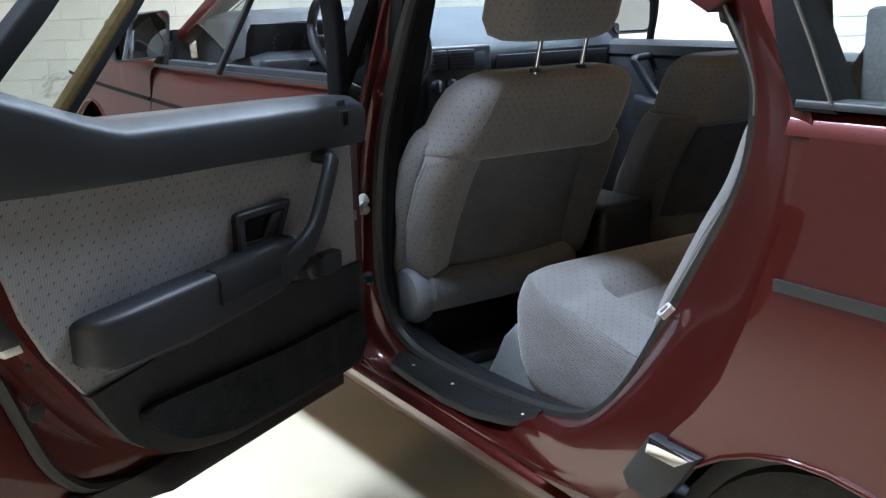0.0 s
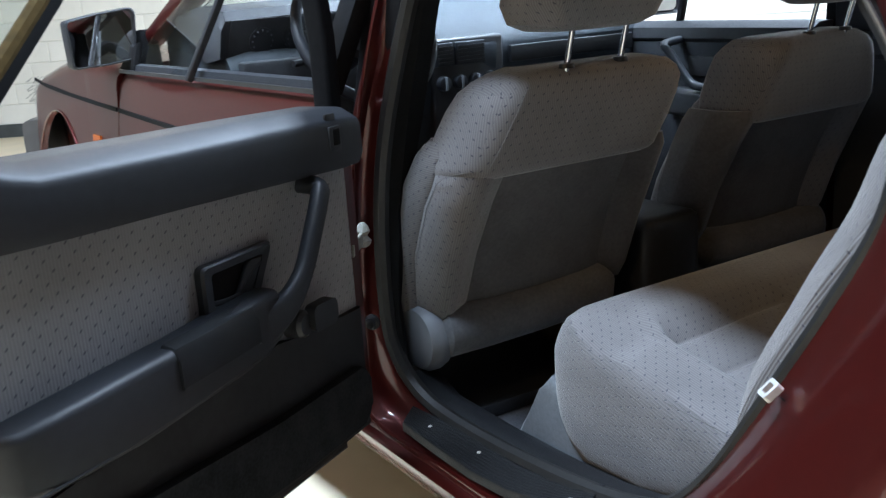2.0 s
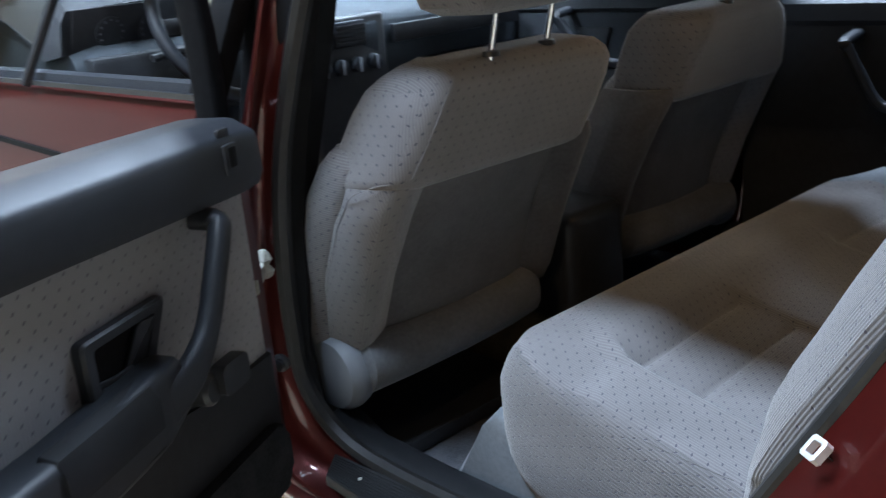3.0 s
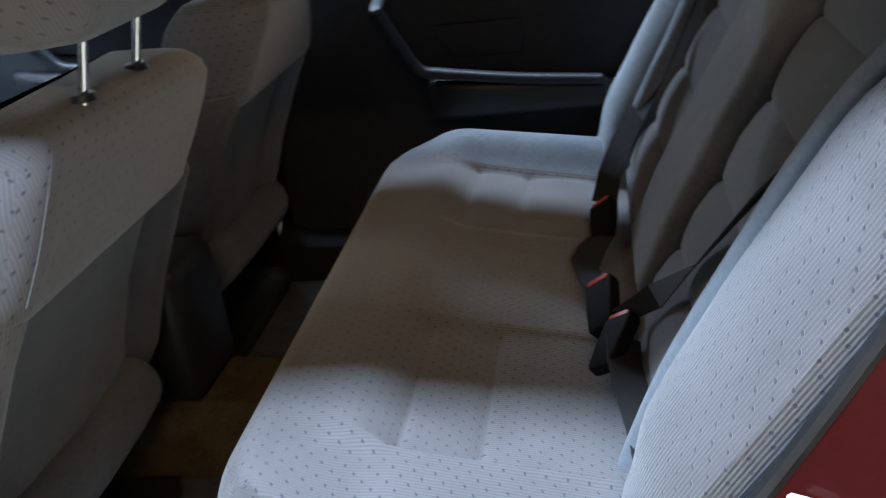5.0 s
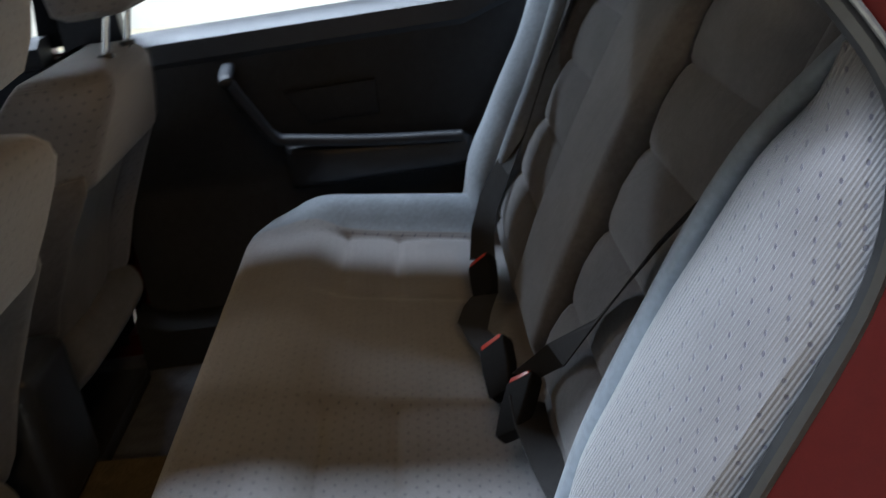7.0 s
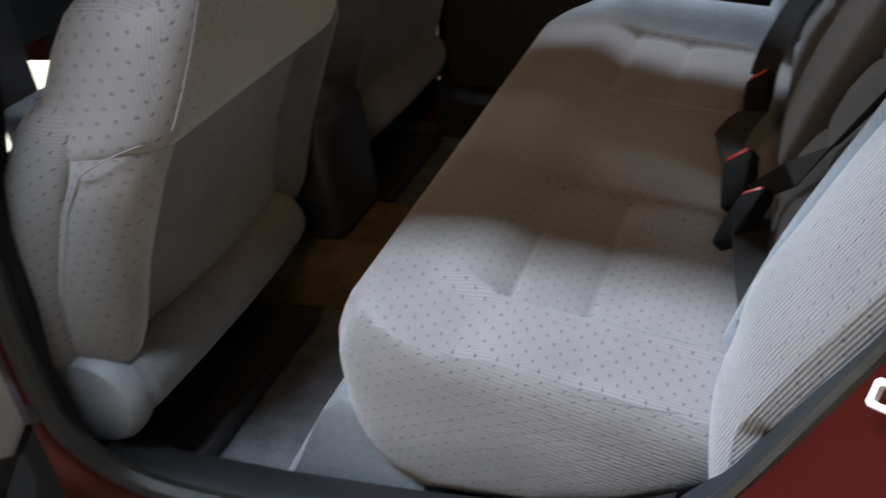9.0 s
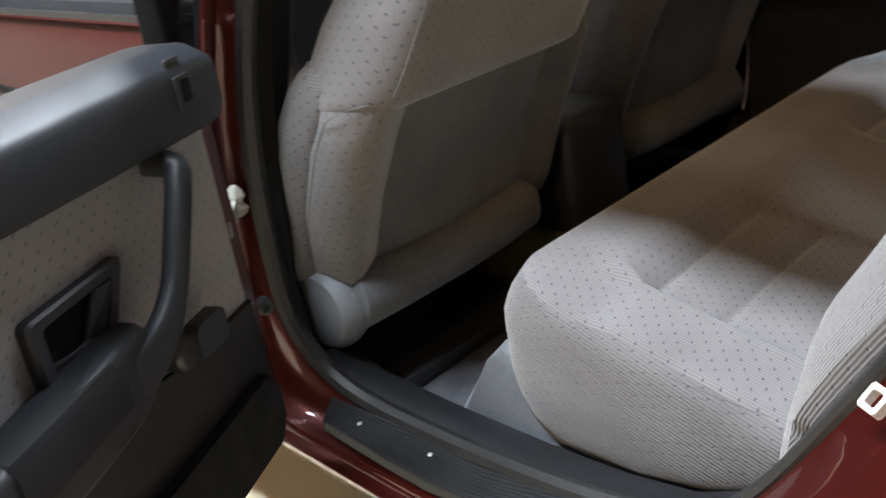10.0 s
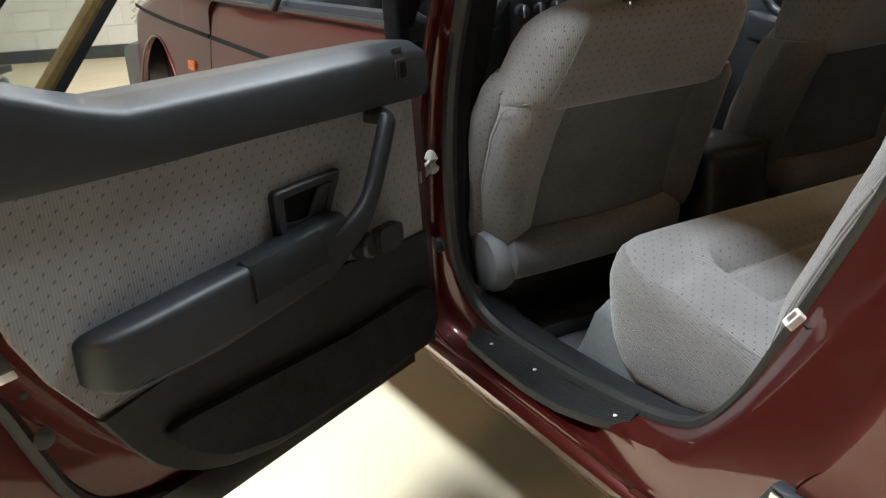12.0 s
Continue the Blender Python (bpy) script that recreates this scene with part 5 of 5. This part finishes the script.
part("bench_base", prism([(-0.045, 0.284), (-0.155, 0.45), (-0.19, 0.49), (-0.30, 0.44), (-0.30, 0.284)], lambda a, b, d: Vector((d, a, b)), 0.252, mx(0.252), 0.012, 3), M_BLUEGREY, CAR, "grey carpeted seat base")
part("rear_bulkhead", box(0.12, mx(0.12), -1.20, -1.12, 0.3, 1.20, 0.01), M_CARPET, CAR)

# striker on the jamb: a small square steel loop on a stub
STRIKER_TURN = 8
sn = Vector((-0.52, 0.42, 0.72)).normalized()
sb = Vector((0, 0, 1))
sb = (sb - sn * sb.dot(sn)).normalized()
sb = Matrix.Rotation(radians(STRIKER_TURN), 3, sn) @ sb
sa = sb.cross(sn)
sc = Vector((0.080, -0.832, 0.724))


def ring_sec(q, g, w):
    """One corner of the loop: outer and inner edge, bevelled."""
    return [sc + (sa * q[0] + sb * q[1]) * r + sn * h for r, h in ((0.0075 - g, -w), (0.0075 - g, w), (0.0100, w + 0.001), (0.0132 + g, w), (0.0132 + g, -w))]


corners = [(1, 0.75), (0.75, 1), (-0.75, 1), (-1, 0.75), (-1, -0.75), (-0.75, -1), (0.75, -1), (1, -0.75)]
ST = part("striker", loft([ring_sec(q, 0.0, 0.0050) for q in corners + corners[:1]], caps=False), M_STEEL, CAR, "steel door striker")
part("striker_foot", prism(rrect(-0.005, 0.005, -0.0075, -0.0015, 0.001, 2), lambda a, b, d: sc + sa * a + sn * b + Vector((0.62, -0.50, -0.60)) * d, 0.010, 0.032, 0.001), M_PLASTIC_DK, ST)


# belts
def belt(name, rows, label):
    """A ribbon: rows of a place and the half-width vector there."""
    secs = []
    for p, h in rows:
        p, h = Vector(p), Vector(h)
        secs.append((p, h))
    out = []
    for i, (p, h) in enumerate(secs):
        q, r = secs[min(i + 1, len(secs) - 1)][0], secs[max(i - 1, 0)][0]
        n = h.cross(q - r).normalized() * 0.0012
        out.append([p - h - n, p + h - n, p + h + n, p - h + n])
    return part(name, loft(out), M_BELT, CAR, label)


def buckle(c, axis, up, label):
    c, axis = Vector(c), Vector(axis).normalized()
    side = axis.cross(Vector(up)).normalized()
    up = side.cross(axis)
    body = part("belt_buckle", loft([[c + axis * t + side * a * k + up * b * k for a, b in rrect(-0.026, 0.026, -0.012, 0.012, 0.005, 3)] for t, k in ((-0.060, 0.7), (-0.055, 0.85), (-0.01, 1.0), (0.03, 1.0), (0.036, 0.92))]), M_FRAME, CAR, label)
    part("button", loft([[c + axis * t + side * a + up * b for a, b in rrect(-0.020, 0.020, 0.002, 0.0125, 0.003, 2)] for t in (0.031, 0.0385)]), M_ORANGE, body, "orange release button")


buckle((1.03, -0.665, 0.60), (0.62, -0.02, 0.20), (0, 0.6, 0.8), "black belt buckle with an orange button")
buckle((0.70, -0.662, 0.605), (0.6, 0.0, 0.22), (0, 0.6, 0.8), "black belt buckle with an orange button")
buckle((0.585, -0.68, 0.607), (0.55, -0.22, 0.2), (0, 0.6, 0.8), "black belt buckle with an orange button")
W = 0.023
belt("buckle_strap", [((0.97, -0.66, 0.590), (0, W, 0)), ((0.92, -0.645, 0.592), (0.004, W, 0.004)), ((0.86, -0.632, 0.590), (0.010, W, 0.006)), ((0.80, -0.645, 0.594), (0.004, W, 0.0)), ((0.76, -0.66, 0.592), (0, W, 0))], "black woven buckle strap")
belt("shoulder_belt", [((1.07, -0.668, 0.615), (0, W, W * 0.2)), ((1.17, -0.678, 0.628), (0.004, W * 0.9, W * 0.4)), ((1.26, -0.70, 0.655), (0.012, W * 0.6, W * 0.7)), ((1.325, -0.742, 0.70), (0.016, W * 0.4, W * 0.6)), ((1.355, -0.79, 0.77), (0.022, W * 0.2, W * 0.3)), ((1.365, -0.85, 0.885), (W, 0, 0)), ((1.37, -0.905, 0.99), (W, 0, 0)), ((1.38, -0.955, 1.09), (W, 0, 0)), ((1.40, -0.99, 1.22), (W, 0, 0))], "black shoulder belt")
belt("shoulder_belt", [((0.62, -0.695, 0.625), (W * 0.5, W * 0.8, 0)), ((0.575, -0.735, 0.675), (W * 0.8, W * 0.3, 0.008)), ((0.52, -0.785, 0.745), (W * 0.9, -0.004, -0.008)), ((0.44, -0.85, 0.87), (W * 0.88, -0.006, -0.010)), ((0.37, -0.90, 0.96), (W * 0.88, -0.006, -0.010)), ((0.31, -0.945, 1.04), (W * 0.88, -0.006, -0.010)), ((0.245, -0.975, 1.12), (W * 0.88, -0.006, -0.010)), ((0.22, -0.985, 1.22), (W * 0.9, 0, 0))], "black shoulder belt")
belt("lap_belt", [((0.59, -0.69, 0.605), (0, W, 0.01)), ((0.53, -0.69, 0.60), (0, W, 0.008)), ((0.45, -0.70, 0.592), (0, W, 0.006)), ((0.39, -0.71, 0.59), (0, W, 0.006)), ((0.33, -0.715, 0.60), (0, W, 0.012)), ((0.28, -0.72, 0.585), (0.004, W, 0.012))], "black lap belt")

# far doors inside
for y0, y1, nm in ((-0.98, 0.12, "rear_door_lining"), (0.20, 1.40, "front_door_lining")):
    # far linings are near-black throughout, without the open door's pale cloth
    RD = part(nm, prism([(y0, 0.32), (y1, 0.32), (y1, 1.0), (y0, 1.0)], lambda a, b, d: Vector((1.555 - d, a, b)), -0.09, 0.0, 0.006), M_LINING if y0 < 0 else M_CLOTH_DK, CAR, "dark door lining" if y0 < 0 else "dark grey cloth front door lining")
    top = [(1.62, 0.955), (1.56, 0.955), (1.546, 0.975), (1.553, 1.015), (1.575, 1.032), (1.64, 1.035)] if y0 < 0 else [(1.62, 1.0), (1.56, 1.0), (1.546, 1.012), (1.55, 1.045), (1.575, 1.060), (1.64, 1.062)]
    part("door_top_pad", loft([[Vector((x, y, z + e)) for x, z in top] for y, e in ((y0, 0.085 if y0 < 0 else 0.0), (y0 + 0.12, 0.05 if y0 < 0 else 0), (y0 + 0.27, 0.0), (y1 - 0.02, 0.0), (y1, -0.004))]), M_PLASTIC if y0 < 0 else M_LINING, RD, "padded anthracite door top")
    if y0 < 0:
        arm, ah, pull = (y1 - 0.82, y1 - 0.40), 0.732, [(1.495, -0.672, 0.734), (1.495, -0.49, 0.752), (1.494, -0.32, 0.778), (1.490, -0.268, 0.794), (1.476, -0.232, 0.862), (1.462, -0.207, 0.918), (1.460, -0.198, 0.935), (1.55, -0.19, 0.945)]
        bez = [(y1 - 0.62, 0.80), (y1 - 0.46, 0.80), (y1 - 0.42, 0.875), (y1 - 0.62, 0.875)]
    else:
        arm, ah, pull = (0.24, 0.74), 0.838, [(1.49, 0.30, 0.848), (1.49, 0.42, 0.858), (1.49, 0.52, 0.866), (1.485, 0.585, 0.876), (1.476, 0.622, 0.915), (1.466, 0.662, 0.972), (1.462, 0.682, 1.000), (1.55, 0.70, 1.008)]
        bez = [(0.565, 0.893), (0.655, 0.898), (0.662, 0.957), (0.545, 0.957)]
    part("armrest", loft([[Vector((x, y, z)) for x, z in rrect(1.486 + g, 1.556, ah - 0.067, ah + e, 0.018, 3)] for y, g, e in ((arm[0], 0.03, -0.01), (arm[0] + 0.02, 0.005, 0.0), (arm[1] - 0.10, 0.0, 0.02), (arm[1] - 0.02, 0.01, 0.03), (arm[1], 0.03, 0.03))]), M_PLASTIC_DK, RD, "moulded black armrest")
    o = y1 - 0.12 if y0 < 0 else 0.0
    part("pull_handle", sweep(smooth_line([Vector((x, o + y, z)) for x, y, z in pull], 4), rrect(-0.015, 0.015, -0.012, 0.012, 0.009, 3)), M_PLASTIC, RD, "pull handle")
    part("release_bezel", prism(bez, lambda a, b, d: Vector((1.555 - d, a, b)), 0.0, 0.012, 0.004), M_LINING, RD, "release handle surround")

part("far_body_side", side_panel(-1.08, 0.2, 0.325, 1.02, True), M_RED, CAR, "closed dark red rear door")

# dashboard
DASH = part("dashboard", loft([[Vector((x, y, z)) for y, z in ((0.92 + o, 0.70), (0.885 + o, 0.90), (0.875 + o, 1.00), (0.872 + o, 1.045), (0.89 + o, 1.07), (1.00, 1.13 + h), (1.14, 1.19 + h), (1.40, 1.20), (1.40, 0.70))] for x, o, h in ((0.10, 0.03, -0.03), (0.16, 0.0, 0.0), (0.70, 0.0, 0.0), (0.93, -0.01, 0.0), (0.96, 0.01, 0.005), (1.45, 0.02, 0.005), (mx(0.10), 0.05, -0.02))]), M_DASH, CAR, "blue-grey dashboard")
part("instrument_hood", loft([[Vector((x, y, z)) for y, z in ((1.04, 1.06), (0.93, 1.075), (0.90, 1.165 + e), (0.92, 1.19 + e), (1.06, 1.205 + e), (1.30, 1.19))] for x, e in ((0.085, -0.02), (0.10, 0.006), (0.35, 0.012), (0.61, 0.006), (0.64, -0.03))]), M_LINING, DASH, "dark grey instrument hood")
part("instrument_panel", prism([(0.105, 1.062), (0.62, 1.062), (0.62, 1.172), (0.115, 1.172)], lambda a, b, d: Vector((a, 0.935 - 0.35 * (b - 1.075) - d, b)), -0.01, 0.006, 0.003), M_PLASTIC_DK, DASH, "dark instrument panel with dials")
for x in (0.20, 0.30, 0.40, 0.50):
    part("dial", disc((x, 0.913, 1.115), (0, -0.94, -0.33), [(0, 0.036), (0.003, 0.036), (0.003, 0.033)], 24), M_PLASTIC_DK, DASH, "round dial")
    for k in range(9):
        an = radians(-30 + 30 * k)
        p = Vector((x + 0.028 * math.cos(an), 0.906 - 0.35 * 0.028 * math.sin(an), 1.113 + 0.028 * math.sin(an)))
        part("dial_mark", box(p.x - 0.001, p.x + 0.001, p.y - 0.002, p.y + 0.002, p.z - 0.0025, p.z + 0.0025), M_CARPET, DASH)
part("column_stalk", tube([Vector((0.36, 0.80, 1.06)), Vector((0.28, 0.78, 1.06)), Vector((0.22, 0.77, 1.055))], 0.009, 8), M_PLASTIC_DK, DASH, "black column stalk")
part("lower_dash", box(0.12, 0.66, 0.86, 0.93, 0.90, 1.065, 0.012, 2), M_LINING, DASH, "dark lower dash with switches")
part("parcel_slot", prism([(0.99, 0.985), (1.50, 0.985), (1.50, 1.035), (0.99, 1.035)], lambda a, b, d: Vector((a, 0.882 - d, b)), 0.0, 0.018, 0.004), M_PLASTIC_DK, DASH, "dark slot below the dash pad")
CC = part("centre_console", box(0.70, 0.965, 0.868, 0.95, 0.60, 1.075, 0.012, 3), M_PLASTIC_DK, DASH, "black centre console")
for x0, x1 in ((0.712, 0.775), (0.782, 0.888)):
    VT = part("air_vent", box(x0, x1, 0.858, 0.875, 0.995, 1.062, 0.004), M_PLASTIC, CC, "slatted air vent")
    for k in range(5):
        part("slat", box(x0 + 0.006, x1 - 0.006, 0.853, 0.860, 1.003 + 0.011 * k, 1.008 + 0.011 * k), M_PLASTIC_DK, CC)
for k in range(4):
    part("knob", disc((0.735 + 0.058 * k, 0.868, 0.945), (0, -1, 0), [(0, 0.023), (0.018, 0.020), (0.02, 0.016)], 16), M_PLASTIC, CC, "heater knob")
    part("knob_bar", box(0.732 + 0.058 * k, 0.738 + 0.058 * k, 0.842, 0.858, 0.926, 0.964, 0.001), M_GREYPL, CC)
part("gear_console", box(0.75, 0.945, 0.05, 0.80, 0.40, 0.66, 0.03, 3), M_PLASTIC_DK, CAR, "black centre console box")
part("gear_knob", disc((CX, 0.52, 0.66), (0, 0, 1), [(-0.08, 0.01), (-0.02, 0.012), (0.0, 0.025), (0.03, 0.026), (0.045, 0.015)], 14), M_PLASTIC_DK, CAR, "black gear knob")
# steering wheel
wc, wn = Vector((0.40, 0.70, 1.12)), Vector((0, -0.88, 0.47)).normalized()
wu = Vector((1, 0, 0)).cross(wn).normalized()
WH = part("steering_wheel", sweep([wc + (Vector((1, 0, 0)) * math.cos(2 * math.pi * k / 40) + wu * math.sin(2 * math.pi * k / 40)) * 0.19 for k in range(40)], circ(0.015, 10), tuple(wn), closed=True), M_PLASTIC, CAR, "dark steering wheel")
part("hub", disc(tuple(wc - wn * 0.03), tuple(wn), [(-0.15, 0.03), (-0.02, 0.045), (0.01, 0.07), (0.03, 0.06)], 20), M_PLASTIC_DK, WH)
for a in (0, 180, 270):
    v = Vector((1, 0, 0)) * math.cos(radians(a)) + wu * math.sin(radians(a))
    part("spoke", sweep([wc + v * 0.04 - wn * 0.01, wc + v * 0.19], rrect(-0.02, 0.02, -0.006, 0.006, 0.004, 2), tuple(wn)), M_PLASTIC_DK, WH)

# courtesy lamp in the roof
part("courtesy_lamp", box(0.73, 0.87, -0.44, -0.36, 1.375, 1.392, 0.006), M_WHITE, CAR, "white courtesy lamp in the headliner")
area_lamp("courtesy_light", (0.80, -0.40, 1.362), (0.80, -0.40, 0), 0.12, 0.06, 0.52, WARM)

# ---- small things about the garage ----
MARK = mat("scuffed_paint", (0.45, 0.455, 0.43), 0.8, var=0.5, scale=40)


def wall_mark():
    """A smudge of rubbed-off paint on the block wall: a fan of short uneven strokes."""
    bm = bmesh.new()
    rng = random.Random(4)
    for k in range(44):
        a, z = -3.98 + rng.uniform(-0.13, 0.13), 0.47 + rng.uniform(-0.12, 0.12)
        ln, th, tilt = rng.uniform(0.04, 0.14), rng.uniform(0.003, 0.009), radians(rng.uniform(20, 50))
        ca, sa = math.cos(tilt), math.sin(tilt)
        vs = [bm.verts.new(room(a + u * ca - v * sa, B1 - 0.012, z + u * sa + v * ca)) for u, v in ((-ln / 2, -th / 2), (ln / 2, -th / 3), (ln / 2, th / 3), (-ln / 2, th / 2))]
        bm.faces.new(vs)
    return bm


tagged(finish("wall_mark", wall_mark(), MARK), "grey smudge of rubbed-off paint on the wall", "stain", kind="structure")

TROLLEY = thing("trolley", "low dark steel trolley on castor wheels by the wall", "trolley", tuple(room(-4.95, 8.4, 0)))
TO = Vector(room(-4.95, 8.4, 0))


def tpt(a, b, z):
    return TO + RA * a + RB * b + Vector((0, 0, z))


def tbox(a0, a1, b0, b1, z0, z1):
    bm = bmesh.new()
    vs = [bm.verts.new(tpt(a, b, z)) for z in (z0, z1) for a, b in ((a0, b0), (a1, b0), (a1, b1), (a0, b1))]
    fs = [bm.faces.new([vs[i] for i in f]) for f in ((0, 3, 2, 1), (4, 5, 6, 7), (0, 1, 5, 4), (1, 2, 6, 5), (2, 3, 7, 6), (3, 0, 4, 7))]
    bmesh.ops.bevel(bm, geom=list({e for f in fs for e in f.edges}), offset=0.008, segments=2, affect="EDGES", profile=0.5)
    return bm


part("deck", tbox(-0.9, 0.30, -0.3, 0.3, 0.15, 0.21), M_PLASTIC_DK, TROLLEY, "dark steel deck")
for a in (-0.75, 0.22):
    for b_ in (-0.22, 0.22):
        cw = part("castor", disc(tuple(tpt(a, b_ - 0.016, 0.06)), tuple(RB), [(0, 0.03), (0.002, 0.06), (0.03, 0.06), (0.032, 0.03)], 18), M_GREYPL, TROLLEY, "grey castor wheel")
        part("fork", tbox(a - 0.02, a + 0.02, b_ - 0.028, b_ + 0.028, 0.10, 0.152), M_STEEL, cw)

# ---- blocks of the far wall, laid in half bond ----
BLOCK_L, BLOCK_H, JOINT = 0.40, 0.203, 0.007


def block_mesh(length, name):
    bm = bmesh.new()
    x0, x1, z0, z1 = 0.0, length - JOINT, 0.0, BLOCK_H - JOINT
    e = 0.005
    back = [bm.verts.new(RA * x + Vector((0, 0, z))) for x, z in ((x0, z0), (x1, z0), (x1, z1), (x0, z1))]
    front = [bm.verts.new(RA * x + Vector((0, 0, z)) - RB * 0.008) for x, z in ((x0 + e, z0 + e), (x1 - e, z0 + e), (x1 - e, z1 - e), (x0 + e, z1 - e))]
    bm.faces.new(front)
    for i in range(4):
        bm.faces.new((back[i], back[(i + 1) % 4], front[(i + 1) % 4], front[i]))
    bmesh.ops.recalc_face_normals(bm, faces=bm.faces)
    me = bpy.data.meshes.new(name)
    bm.to_mesh(me)
    bm.free()
    me.materials.append(M_BLOCK)
    return me


M_BLOCK = mat("white_block_paint", (0.80, 0.79, 0.74), 0.55, var=0.05, scale=8, bump=0.35, bscale=150)
nt = M_BLOCK.node_tree
info = nt.nodes.new("ShaderNodeObjectInfo")
hs = nt.nodes.new("ShaderNodeHueSaturation")
rm = nt.nodes.new("ShaderNodeMapRange")
rm.inputs[3].default_value, rm.inputs[4].default_value = 0.93, 1.04
nt.links.new(info.outputs["Random"], rm.inputs[0])
nt.links.new(rm.outputs[0], hs.inputs["Value"])
src = nt.nodes["Principled BSDF"].inputs["Base Color"].links[0].from_socket
nt.links.new(src, hs.inputs["Color"])
nt.links.new(hs.outputs[0], nt.nodes["Principled BSDF"].inputs["Base Color"])
NORTH = bpy.data.objects["wall_north"]
full = block_mesh(BLOCK_L, "block")
rest = bmesh.new()
for r in range(int(HT / BLOCK_H)):
    shift = BLOCK_L / 2 * (r % 2)
    for k in range(int((A1 - A0) / BLOCK_L)):
        a = A0 + 0.05 + shift + k * BLOCK_L
        if a + BLOCK_L > A1:
            continue
        p = room(a, B1 - 0.001, 0.13 + r * BLOCK_H)
        if -5.6 < a < 3.2 and r < 13:
            ob = new("block", full)
            ob.parent = NORTH
            ob.location = p
        else:
            q = [rest.verts.new(p + RA * x + Vector((0, 0, z)) - RB * 0.008) for x, z in ((0.004, 0.004), (BLOCK_L - 0.011, 0.004), (BLOCK_L - 0.011, BLOCK_H - 0.011), (0.004, BLOCK_H - 0.011))]
            rest.faces.new(q)
up_rest = finish("upper_blocks", rest, M_BLOCK, NORTH)
up_rest["kind"] = "stuff"
